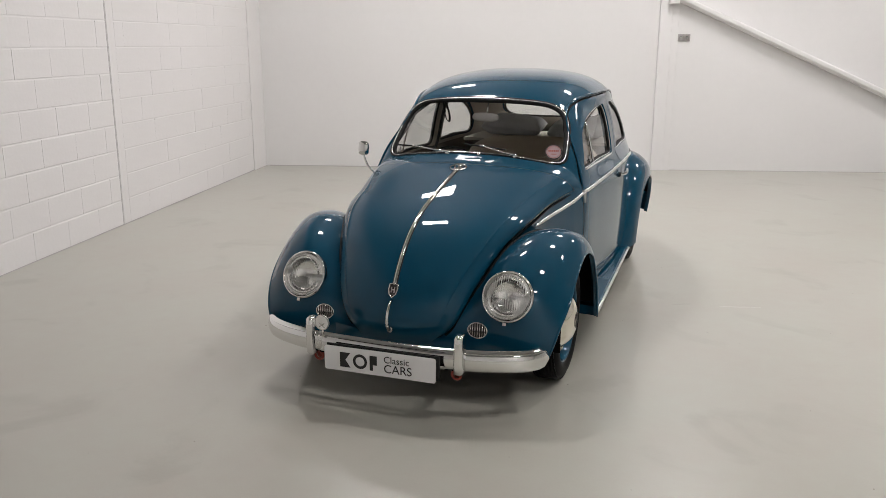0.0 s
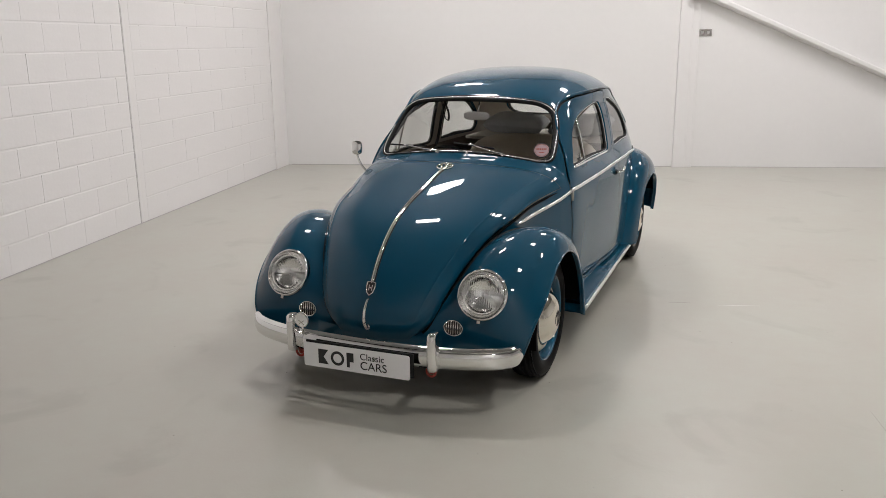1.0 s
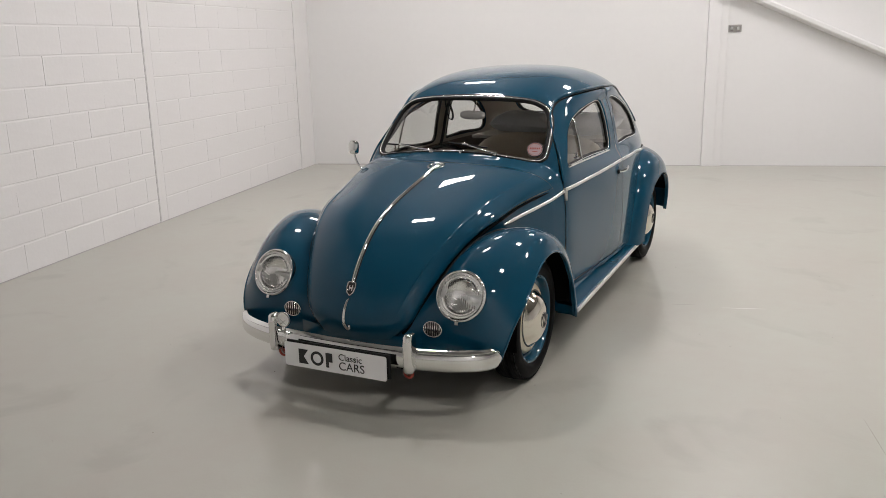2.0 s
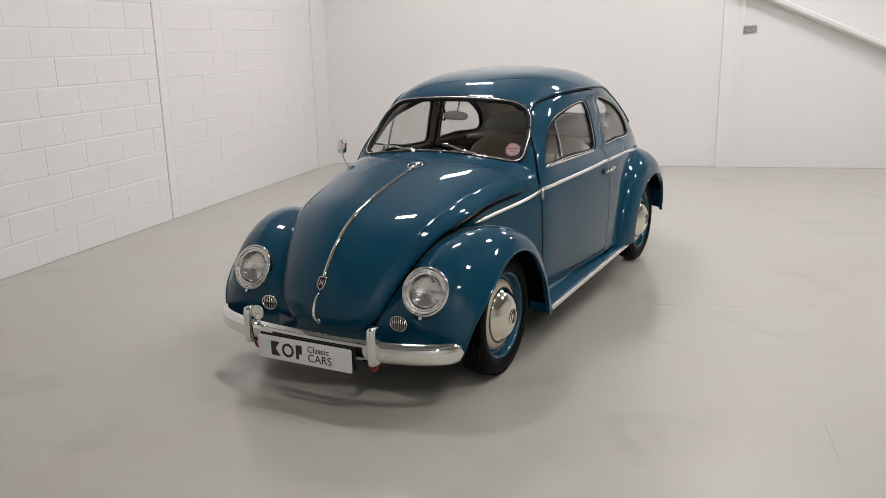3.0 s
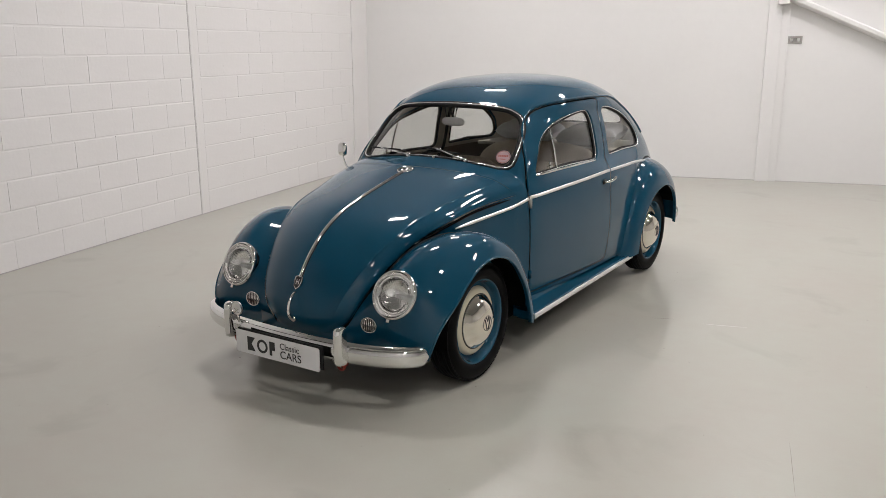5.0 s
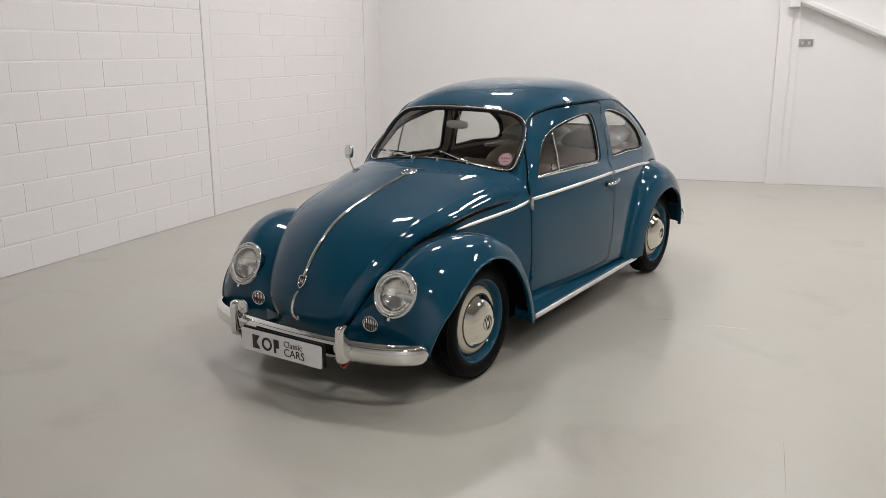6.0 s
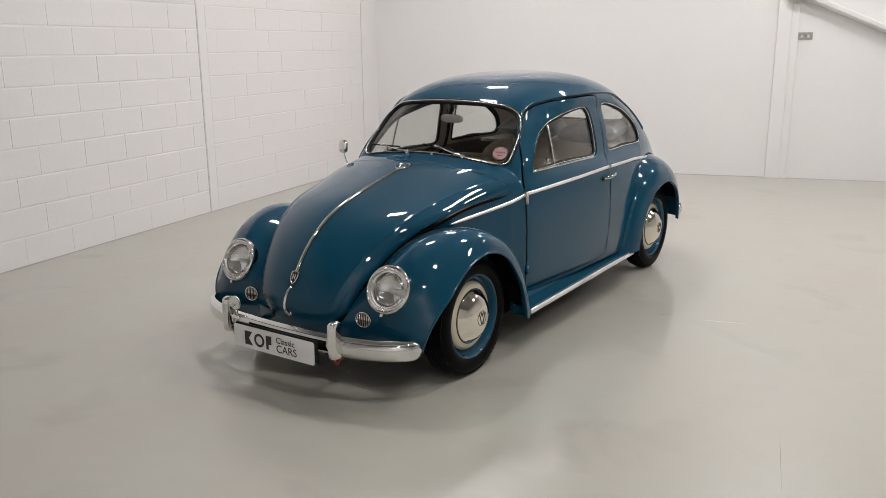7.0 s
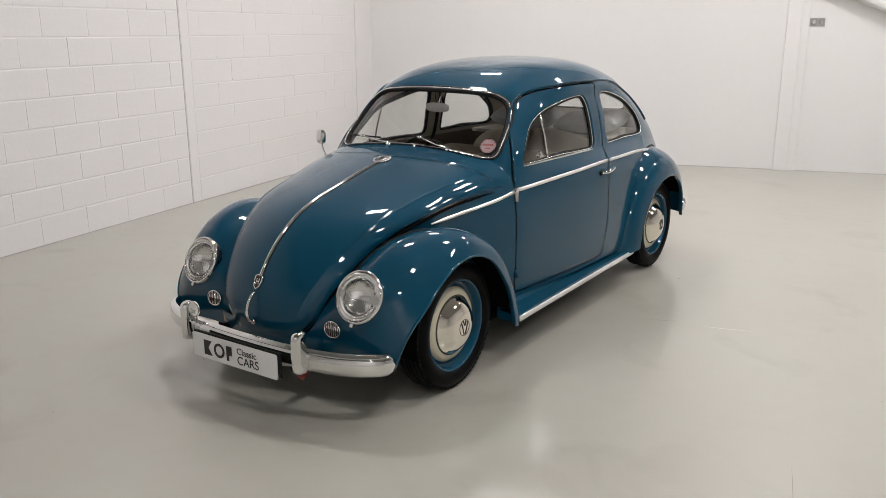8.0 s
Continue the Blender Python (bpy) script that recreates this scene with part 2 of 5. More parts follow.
# ---- the room ----
CORNER = Vector((-4.62, 5.61, 0))
LEFT_DIR = Vector((0.228, -0.974, 0)).normalized()
BACK_DIR = Vector((0.954, 0.300, 0)).normalized()
M_BACK = Matrix.Translation(CORNER) @ Matrix.Rotation(math.atan2(BACK_DIR.y, BACK_DIR.x), 4, "Z")
# wall frame of the left wall: x runs from the corner towards the camera, +y goes into the wall
M_LEFT = Matrix.Translation(CORNER) @ Matrix.Rotation(math.atan2(LEFT_DIR.y, LEFT_DIR.x), 4, "Z") @ Matrix.Diagonal((1, -1, 1, 1))


def wall_mesh(name, V, F, m):
    bm = bmesh.new()
    vs = [bm.verts.new(m @ Vector(v)) for v in V]
    for q in F:
        bm.faces.new([vs[i] for i in q])
    return bm


# LEN_L keeps the unseen front wall near, to bounce fill onto the car
LEN_L, LEN_B = 13.2, 13.8
far_left = M_LEFT @ Vector((LEN_L, 0, 0))
far_back = M_BACK @ Vector((LEN_B, 0, 0))
fourth = far_back + (far_left - CORNER)

floor = part("floor", wall_mesh("floor", *box(-6.5, 16.0, -19.0, 12.5, -0.2, 0.0), Matrix()), FLOORMAT)
tagged(floor, "pale grey epoxy floor with a soft sheen", "floor", kind="structure")
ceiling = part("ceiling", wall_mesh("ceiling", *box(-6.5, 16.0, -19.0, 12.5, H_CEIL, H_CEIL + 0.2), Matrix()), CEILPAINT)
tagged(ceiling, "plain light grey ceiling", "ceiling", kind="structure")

# unseen beams, added so that the hood and roof mirror faint bands
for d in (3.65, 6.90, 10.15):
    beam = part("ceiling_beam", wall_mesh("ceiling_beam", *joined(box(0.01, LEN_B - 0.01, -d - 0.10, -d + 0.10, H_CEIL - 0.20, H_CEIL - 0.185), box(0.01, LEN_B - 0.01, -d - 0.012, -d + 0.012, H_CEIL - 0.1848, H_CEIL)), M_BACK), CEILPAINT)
    tagged(beam, "unseen grey roof beam added for the bands mirrored in the hood", "roof beam", kind="structure")

JOINT_S, PILLAR_A, PILLAR_B = 3.725, 0.433, 5.05
wall_left = part("wall_left", wall_mesh("wall_left", *joined(box(-0.3, LEN_L, 0.0024, 0.25, 0.0, H_CEIL)), M_LEFT), BLOCKPAINT)
tagged(wall_left, "white painted concrete blockwork wall with a vertical joint", "wall", kind="structure")
wall_back = part("wall_back", wall_mesh("wall_back", *joined(box(-0.3, LEN_B, 0.0, 0.25, 0.0, H_CEIL)), M_BACK), WHITE)
tagged(wall_back, "plain smooth white painted wall", "wall", kind="structure")
# unseen walls that close the room and throw light back
for nm, a, b in (("wall_right", far_back, fourth), ("wall_front", fourth, far_left)):
    d = (b - a).normalized()
    w = part(nm, wall_mesh(nm, *box(-0.3, (b - a).length + 0.3, 0.0, 0.25, 0.0, H_CEIL), Matrix.Translation(a) @ Matrix.Rotation(math.atan2(d.y, d.x), 4, "Z")), WHITE)
    tagged(w, "plain white wall out of view that bounces fill light", "wall", kind="structure")

# smooth strips beside the blockwork, the sealed joint, and the boxed column on the back wall
strip = part("trim", wall_mesh("trim", *box(JOINT_S - 0.125, JOINT_S - 0.010, -0.001, 0.02, 0.0, H_CEIL), M_LEFT), BLOCKPAINT)
tagged(strip, "smooth white painted strip beside the wall joint", "wall trim", kind="structure")
strip = part("trim", wall_mesh("trim", *box(0.0, PILLAR_A, -0.008, 0.02, 0.0, H_CEIL), M_LEFT), BLOCKPAINT)
tagged(strip, "white boxed column in the wall corner", "wall trim", kind="structure")
seal = part("trim", wall_mesh("trim", *box(JOINT_S - 0.004, JOINT_S + 0.007, 0.0015, 0.02, 0.0, H_CEIL), M_LEFT), SEALANT)
tagged(seal, "thin grey sealant joint in the wall", "wall trim", kind="structure")
column = part("trim", wall_mesh("trim", *joined(box(PILLAR_B, PILLAR_B + 0.15, -0.055, 0.02, 0.0, H_CEIL), box(PILLAR_B + 0.1505, PILLAR_B + 0.235, -0.035, 0.02, 0.0, H_CEIL)), M_BACK), WHITE, bevel=0.004)
tagged(column, "white painted boxed column on the wall", "wall trim", kind="structure")

for a, b, h in ((0.05, PILLAR_B - 0.002, 0.006), (PILLAR_B + 0.24, 10.5, 0.004)):
    foot = part("trim", wall_mesh("trim", *box(a, b, -0.003, 0.02, 0.0, h), M_BACK), SEALANT)
    tagged(foot, "thin grey gap along the foot of the wall", "wall trim", kind="structure")
foot = part("trim", wall_mesh("trim", *box(0.45, 9.0, -0.006, 0.02, 0.0, 0.006), M_LEFT), SEALANT)
tagged(foot, "thin grey line along the foot of the blockwork", "wall trim", kind="structure")


def capping():
    """The sloping stair capping: a board that stands proud of the wall."""
    a, b = Vector((PILLAR_B + 0.13, 0, 2.166)), Vector((8.47, 0, 0.715))
    d = (b - a).normalized()
    n = Vector((-d.z, 0, d.x)) if d.x > 0 else Vector((d.z, 0, -d.x))
    prof = [(-0.128, 0.045), (-0.137, 0.030), (-0.137, -0.004), (-0.128, -0.020), (-0.110, -0.026), (-0.092, -0.024), (-0.088, -0.034), (0.02, -0.034), (0.02, 0.045)]
    V = [p + n * z + Vector((0, y, 0)) for p in (a, b) for y, z in prof]
    k = len(prof)
    F = [(i, (i + 1) % k, k + (i + 1) % k, k + i) for i in range(k)] + [tuple(range(k))[::-1], tuple(range(k, 2 * k))]
    return wall_mesh("capping", V, F, M_BACK)


cap = part("stair_capping", capping(), WHITE, bevel=0.006)
tagged(cap, "white painted sloping stair capping along the wall", "stair capping", kind="structure")
block_end = part("trim", wall_mesh("trim", *box(PILLAR_B + 0.09, PILLAR_B + 0.21, -0.145, -0.051, 2.06, 2.27), M_BACK), WHITE, bevel=0.005)
tagged(block_end, "white block at the top end of the capping", "wall trim", kind="structure")
for dx in (0.030, 0.072):
    hole = [M_BACK @ Vector((PILLAR_B + 0.09 + dx, -0.1458 + y, 2.185)) for y in (0.0, 0.004)]
    part("screw_hole", mesh_from("screw_hole", *tube(hole, 0.009, sides=12), smooth=False), CRACK, block_end, "dark screw hole")


def switch_plate():
    """A brushed steel double switch on the back wall."""
    root = empty("wall_switch", M_BACK @ Matrix.Translation((5.365, -0.001, 1.661)))
    part("plate", mesh_from("plate", *box(-0.078, 0.078, -0.009, 0.0, -0.044, 0.044), smooth=False), STEEL, root, bevel=0.003)
    for x in (-0.036, 0.036):
        part("rocker", mesh_from("rocker", *box(x - 0.017, x + 0.017, -0.015, -0.0095, -0.022, 0.022), smooth=False), CHROME, root, bevel=0.002)
    tagged(root, "brushed steel double switch on the white wall", "wall switch")


switch_plate()


def ceiling_light():
    root = empty("ceiling_light")
    f = joined(box(-0.31, -0.29, -0.18, 0.18, -0.07, 0), box(0.29, 0.31, -0.18, 0.18, -0.07, 0), box(-0.29, 0.29, -0.18, -0.16, -0.07, 0), box(-0.29, 0.29, 0.16, 0.18, -0.07, 0))
    part("frame", mesh_from("frame", *f, smooth=False), PANELWHITE, root)
    part("diffuser", mesh_from("diffuser", *box(-0.288, 0.288, -0.158, 0.158, -0.055, -0.045), smooth=False), GLOW, root)
    return tagged(root, "white rectangular lit ceiling panel", "ceiling light", "ceiling lights")


turn_back = math.degrees(math.atan2(BACK_DIR.y, BACK_DIR.x))
PITCH = 3.25
lamp = None
for j, row in enumerate(((0, 1, 2), (0, 1, 2), (1,), (1,))):
    for i in row:
        at = M_BACK @ Vector((2.02 + PITCH * i, -2.02 - PITCH * j, 0))
        m = pose(at.x, at.y, H_CEIL - 0.001, 0, 0, turn_back)
        if lamp is None:
            lamp = ceiling_light()
            lamp.matrix_basis = m
        else:
            copy_thing(lamp, m)

# ---- the car: x across, y towards its rear, front axle at y = 0 ----
TURN = 0.5
car = empty("car", Matrix.Translation((0.0, -0.453, -0.025)) @ Matrix.Rotation(radians(TURN), 4, "Z") @ Matrix.Translation((0, 0.45, 0)))
tagged(car, "glossy dark blue vintage two-door saloon with chrome bumpers", "car")

# centre line (y, z), edge line (x, y, z), section shape (a, b, d)
FRONT = np.array([
    (-0.560, 0.325, 0.178, -0.522, 0.330, 0.55, 1.00, 0.45),
    (-0.582, 0.400, 0.252, -0.492, 0.390, 0.55, 1.00, 0.45),
    (-0.566, 0.490, 0.300, -0.452, 0.480, 0.55, 1.00, 0.44),
    (-0.518, 0.585, 0.346, -0.352, 0.590, 0.56, 0.99, 0.43),
    (-0.435, 0.688, 0.398, -0.215, 0.695, 0.58, 0.98, 0.42),
    (-0.315, 0.783, 0.448, -0.085, 0.762, 0.60, 0.97, 0.40),
    (-0.165, 0.851, 0.485, 0.050, 0.802, 0.62, 0.96, 0.38),
    (0.015, 0.901, 0.504, 0.180, 0.828, 0.64, 0.95, 0.36),
    (0.195, 0.945, 0.532, 0.335, 0.848, 0.70, 0.95, 0.30),
    (0.385, 0.986, 0.562, 0.500, 0.861, 0.74, 0.95, 0.26),
    (0.480, 1.005, 0.573, 0.550, 0.862, 0.76, 0.94, 0.255),
    (0.570, 1.024, 0.584, 0.592, 0.862, 0.78, 0.91, 0.26),
])
CABIN = np.array([
    (0.570, 1.024, 0.584, 0.592, 0.862, 0.78, 0.91, 0.26),
    (0.635, 1.125, 0.594, 0.640, 0.862, 0.81, 0.90, 0.26),
    (0.715, 1.225, 0.603, 0.715, 0.862, 0.80, 0.90, 0.25),
    (0.800, 1.318, 0.611, 0.800, 0.864, 0.79, 0.90, 0.23),
    (0.880, 1.364, 0.618, 0.880, 0.866, 0.80, 0.895, 0.21),
    (1.020, 1.406, 0.629, 1.020, 0.869, 0.83, 0.89, 0.20),
    (1.230, 1.439, 0.640, 1.230, 0.873, 0.88, 0.895, 0.20),
    (1.450, 1.453, 0.647, 1.450, 0.876, 0.88, 0.890, 0.205),
    (1.700, 1.450, 0.646, 1.700, 0.878, 0.87, 0.890, 0.21),
    (1.950, 1.408, 0.636, 1.950, 0.878, 0.85, 0.890, 0.22),
    (2.200, 1.322, 0.612, 2.200, 0.867, 0.83, 0.89, 0.23),
    (2.440, 1.184, 0.571, 2.440, 0.838, 0.82, 0.90, 0.25),
    (2.720, 0.965, 0.505, 2.720, 0.760, 0.78, 0.92, 0.28),
    (2.960, 0.770, 0.420, 2.950, 0.640, 0.70, 0.94, 0.32),
    (3.110, 0.560, 0.330, 3.080, 0.500, 0.66, 0.96, 0.36),
    (3.160, 0.400, 0.230, 3.130, 0.390, 0.62, 0.98, 0.40),
])

for table in (FRONT, CABIN):
    table[:, 2] += 0.0087 * np.clip(table[:, 3] + 0.45, 0, 3) + 0.012 * np.exp(-((table[:, 3] - 0.62) / 0.26) ** 2)


def ease(a, b, v):
    w = np.clip((v - a) / (b - a), 0, 1)
    return w * w * (3 - 2 * w)


def tuck(P):
    """Draws the glasshouse in between the waist and the roof gutter."""
    y, z = P[..., 1], P[..., 2]
    deep = np.interp(y, (0.70, 0.95, 1.20, 1.50, 1.90, 2.25, 2.50), (0.0, 0.016, 0.026, 0.034, 0.030, 0.016, 0.0)) * ease(0.865, 0.955, z)
    pillar = 0.012 * ease(1.0, 1.13, z) * (1 - ease(0.75, 1.0, y))
    out = P.copy()
    out[..., 0] -= np.sign(P[..., 0]) * (deep + pillar) * (1 - ease(1.225, 1.318, z)) * ease(0.30, 0.44, np.abs(P[..., 0]))
    return out


def stations(table, count):
    step = np.linalg.norm(np.diff(table[:, :2], axis=0), axis=1) + 0.4 * np.linalg.norm(np.diff(table[:, 2:5], axis=0), axis=1)
    k = np.concatenate([[0], np.cumsum(step)])
    return cubic(k, table, np.linspace(0, k[-1], count)), k


def upper_section(row, t, crease=0.0):
    """Centre to edge at one station, t from 0 to 1."""
    cy, cz, ex, ey, ez, a, b, d = row
    u = 3 * (1 - t) ** 2 * t * a + 3 * (1 - t) * t * t * b + t ** 3
    w = 3 * (1 - t) * t * t * d + t ** 3
    x, y, z = ex * u, cy + (ey - cy) * w, cz + (ez - cz) * w
    return np.stack([x, y, z], axis=-1)


def lower_section(row, t):
    """Edge to sill at one station."""
    cy, cz, ex, ey, ez = row[:5]
    lx, lz = ex + 0.004 - 0.10 * max(0, (ey - 2.3)), min(0.285, ez - 0.02)
    P = np.array([(ex, ez), (ex + 0.020, ez - 0.09), (lx + 0.022, lz + 0.16), (lx, lz)])
    bx = (1 - t) ** 3 * P[0, 0] + 3 * (1 - t) ** 2 * t * P[1, 0] + 3 * (1 - t) * t * t * P[2, 0] + t ** 3 * P[3, 0]
    bz = (1 - t) ** 3 * P[0, 1] + 3 * (1 - t) ** 2 * t * P[1, 1] + 3 * (1 - t) * t * t * P[2, 1] + t ** 3 * P[3, 1]
    return np.stack([bx, np.full_like(bx, ey), bz], axis=-1)


def mirrored_row(right):
    """A full row from left to right out of the right half, centre first."""
    left = right[:0:-1] * np.array([-1, 1, 1])
    return np.concatenate([left, right])


def hull_rows(rows, tops=46, sides=30, low=True, first=0.0, last=1.0):
    G = []
    for r in rows:
        q = upper_section(r, np.linspace(0, last, tops))
        if low:
            q = np.concatenate([q, lower_section(r, np.linspace(0, 1, sides))[1:]])
        G.append(mirrored_row(q))
    return np.array(G)


def surface(G, flip=False):
    N = grid_normals(G)
    F = grid_faces(G.shape[0], G.shape[1])
    V = G.reshape(-1, 3)
    if float(np.sum(N * (V - V.mean(axis=0)))) < 0:
        N = -N
    return V, N, F


front_rows, front_knots = stations(FRONT, 111)
cabin_rows, _ = stations(CABIN, 150)
hood_end = int(round(front_knots[9] / front_knots[-1] * 110))

# hood panel, with a crease pressed along each side, and a turned-in edge
hood_rows = front_rows[:hood_end + 1]
ends = np.cumsum(np.linalg.norm(np.diff(hood_rows[::-1, 2:5], axis=0), axis=1))
ends = np.concatenate([[0.0], ends])[::-1]
lasts = [0.993 - ((0.05 - math.sqrt(max(0.0, 0.05 ** 2 - (0.05 - d) ** 2))) / 0.62 if d < 0.05 else 0.0) for d in ends]
G = np.array([mirrored_row(upper_section(r, np.linspace(0, e, 110))) for r, e in zip(hood_rows, lasts)])
Nh = surface(G)[1].reshape(G.shape)
half = (G.shape[1] - 1) // 2
tt = np.abs(np.arange(G.shape[1]) - half) / half
crease_at = np.interp(np.arange(len(hood_rows)), (0, len(hood_rows) - 1), (0.58, 0.66))
fade = np.clip((np.arange(len(hood_rows)) - 6) / 16.0, 0, 1)[:, None] * (0.35 + 0.65 * np.clip((len(hood_rows) - 1 - np.arange(len(hood_rows))) / 40.0, 0, 1))[:, None]
G = G + Nh * (0.0046 * np.exp(-np.abs(tt[None, :] - crease_at[:, None]) / 0.017) * fade)[:, :, None]
inner = G - Nh * 0.018
ring_out = np.concatenate([G[0], G[1:, -1], G[-1, -2::-1], G[-2:0:-1, 0]])
ring_in = np.concatenate([inner[0], inner[1:, -1], inner[-1, -2::-1], inner[-2:0:-1, 0]])
V, N, F = surface(G)
hood = part("hood", mesh_from("hood", V, F, normals=N), PAINT, car, "rounded blue hood with a chrome centre strip")
k = len(ring_out)
edge = part("hood_edge", mesh_from("hood_edge", np.concatenate([ring_out, ring_in]), [(i, (i + 1) % k, k + (i + 1) % k, k + i) for i in range(k)], smooth=False), PAINT, hood)

# body metal that shows beside the rounded corners
for sgn in (-1, 1):
    Gc = np.array([upper_section(r, np.linspace(0.84, 1.0, 10)) * np.array((sgn, 1, 1)) for r in front_rows[hood_end - 9:hood_end + 2]])
    Vc, Nc, Fc = surface(Gc)
    Nc = Nc if Nc[:, 2].mean() > 0 else -Nc
    part("cowl_corner", mesh_from("cowl_corner", Vc - Nc * 0.006, Fc, normals=Nc), PAINT, car)

# near-black tubes that stand in for the shade in the hood's gap
chan = []
for sgn in (-1, 1):
    pts = [(sgn * (r[2] + 0.000), r[3] + 0.007, r[4] - 0.013) for r in hood_rows[4::2]]
    k = len(pts)
    chan.append(tube(pts, 0.0064, sides=8, taper=[min(1.0, 0.35 + 0.09 * (k - 1 - i)) for i in range(k)]))
back_gap = hull_rows(front_rows[hood_end:hood_end + 1], tops=30, low=False)[0] - np.array([0, 0, 0.014])
chan.append(tube(back_gap[6:-6], 0.006, sides=6))
part("hood_gap_shade", mesh_from("hood_gap_shade", *joined(*chan)), DARK, car, "near-black tube standing in for the shade in the hood gap")

from mathutils.bvhtree import BVHTree
quarter_trees = {}
# quarter panels in front of the doors, under the hood's edge
for sgn in (-1, 1):
    G = []
    for r in list(front_rows[:hood_end + 1]) + [front_rows[hood_end] * 0.6 + front_rows[hood_end + 1] * 0.4]:
        ex, ey, ez = r[2:5]
        f = np.clip((ey + 0.35) / 0.7, 0, 1)
        top = np.array((ex - 0.002, ey + 0.004, ez - 0.007))
        low = np.array((ex + 0.02 + 0.02 * f, ey + 0.10 * (1 - f), max(ez - 0.12 - 0.42 * f, 0.30)))
        mid = top * 0.5 + low * 0.5 + np.array((-0.034 + 0.02 * f, 0.0, 0.0))
        t = np.linspace(0, 1, 18)[:, None]
        own = (1 - t) ** 2 * top + 2 * t * (1 - t) * (2 * mid - (top + low) / 2) + t * t * low
        blend = np.clip((ey - 0.12) / 0.36, 0, 1) ** 2
        side = lower_section(r, t[:, 0])
        G.append((own * (1 - blend) + side * blend) * np.array((sgn, 1, 1)))
    V, N, F = surface(np.array(G))
    quarter_trees[sgn] = BVHTree.FromPolygons([tuple(v) for v in V], F)
    part("quarter_panel", mesh_from("quarter_panel", V, F, normals=N if N[:, 0].mean() * sgn > 0 else -N), PAINT, car)

# cabin shell
cowl_rows = front_rows[hood_end + 1:].copy()
cowl_rows = np.concatenate([(front_rows[hood_end] * 0.6 + front_rows[hood_end + 1] * 0.4)[None], cowl_rows])
shell_rows = np.concatenate([cowl_rows, cabin_rows[1:]])
G = tuck(hull_rows(shell_rows))
V0, N0, F0 = surface(G)
hull_tree = BVHTree.FromPolygons([tuple(v) for v in V0], F0)



def outline(points, count=140):
    return np.array([(p.x, p.y) for p in smooth_line([Vector((a, b, 0)) for a, b in points], count, True)])


def both_sides(points):
    """A symmetric outline from its right half, bottom centre to top centre."""
    return points + [(-a, b) for a, b in points[-2:0:-1]]


WINDSCREEN = np.array((0.968, 1.0)) * outline(both_sides([(0, 1.022), (0.20, 1.016), (0.37, 1.001), (0.460, 0.988), (0.506, 0.992), (0.523, 1.020), (0.516, 1.10), (0.496, 1.18), (0.466, 1.232), (0.420, 1.266), (0.35, 1.288), (0.20, 1.302), (0, 1.308)]), 180)
REAR_WINDOW = outline(both_sides([(0, 1.060), (0.22, 1.063), (0.33, 1.075), (0.372, 1.12), (0.345, 1.19), (0.25, 1.232), (0, 1.245)]), 90)
DOOR = outline([(0.600, 0.330), (0.598, 0.50), (0.598, 0.70), (0.598, 0.87), (0.640, 0.985), (0.705, 1.10), (0.775, 1.195), (0.870, 1.262), (1.00, 1.292), (1.20, 1.306), (1.40, 1.311), (1.53, 1.311), (1.573, 1.303), (1.582, 1.26), (1.586, 1.10), (1.588, 1.03),
                (1.575, 0.92), (1.566, 0.86), (1.562, 0.70), (1.555, 0.50), (1.53, 0.36), (1.50, 0.318), (1.40, 0.312), (1.10, 0.312), (0.80, 0.312), (0.64, 0.312), (0.605, 0.316)], 240)
DOOR_WINDOW = outline([(0.705, 0.953), (0.80, 0.950), (1.00, 0.952), (1.25, 0.952), (1.43, 0.952), (1.475, 0.962), (1.490, 0.995), (1.487, 1.09), (1.478, 1.19), (1.462, 1.232), (1.425, 1.250), (1.34, 1.252), (1.20, 1.240), (1.05, 1.216), (0.940, 1.184), (0.850, 1.135), (0.774, 1.060), (0.712, 0.985)], 160)
QUARTER_WINDOW = outline([(1.655, 0.962), (1.75, 0.960), (1.93, 0.962), (2.15, 0.960), (2.225, 0.966), (2.252, 0.995), (2.240, 1.035), (2.19, 1.10), (2.06, 1.180), (1.93, 1.225), (1.80, 1.250), (1.70, 1.258), (1.655, 1.248), (1.642, 1.215), (1.643, 1.12), (1.645, 1.00)], 150)


def side_hole(poly, grow, limit=0.44):
    def f(V):
        d = polygon_distance(V[:, 1:3], poly) - grow
        return np.maximum(d, limit - np.abs(V[:, 0]))
    return f


def screen_hole(poly, grow, y0, y1):
    def f(V):
        d = polygon_distance(V[:, (0, 2)], poly) - grow
        return np.maximum(d, np.maximum(y0 - V[:, 1], V[:, 1] - y1))
    return f


def minus(f):
    return lambda V: -f(V)


WS = screen_hole(WINDSCREEN, 0.0, 0.45, 1.05)
RW = screen_hole(REAR_WINDOW, 0.0, 2.0, 2.9)
V, N, F = clip(V0, N0, F0, WS)
V, N, F = clip(V, N, F, RW)
V, N, F = clip(V, N, F, side_hole(QUARTER_WINDOW, 0.0))
V, N, F = clip(V, N, F, side_hole(DOOR, 0.0060, 0.40))
body = part("body", mesh_from("body", V, F, normals=N), PAINT, car, "dark blue steel body shell")


def on_side(y, z, sgn=1, off=0.0):
    hit = hull_tree.ray_cast(Vector((sgn * 2.0, y, z)), Vector((-sgn, 0, 0)))
    return hit[0] + Vector((sgn * off, 0, 0)), hit[1] * (1 if hit[1].x * sgn > 0 else -1)


def on_screen(x, z, off=0.0, y0=0.30, way=1):
    hit = hull_tree.ray_cast(Vector((x, y0, z)), Vector((0, way, 0)))
    return hit[0] - Vector((0, way * off, 0)), hit[1] * (1 if hit[1].y * way < 0 else -1)


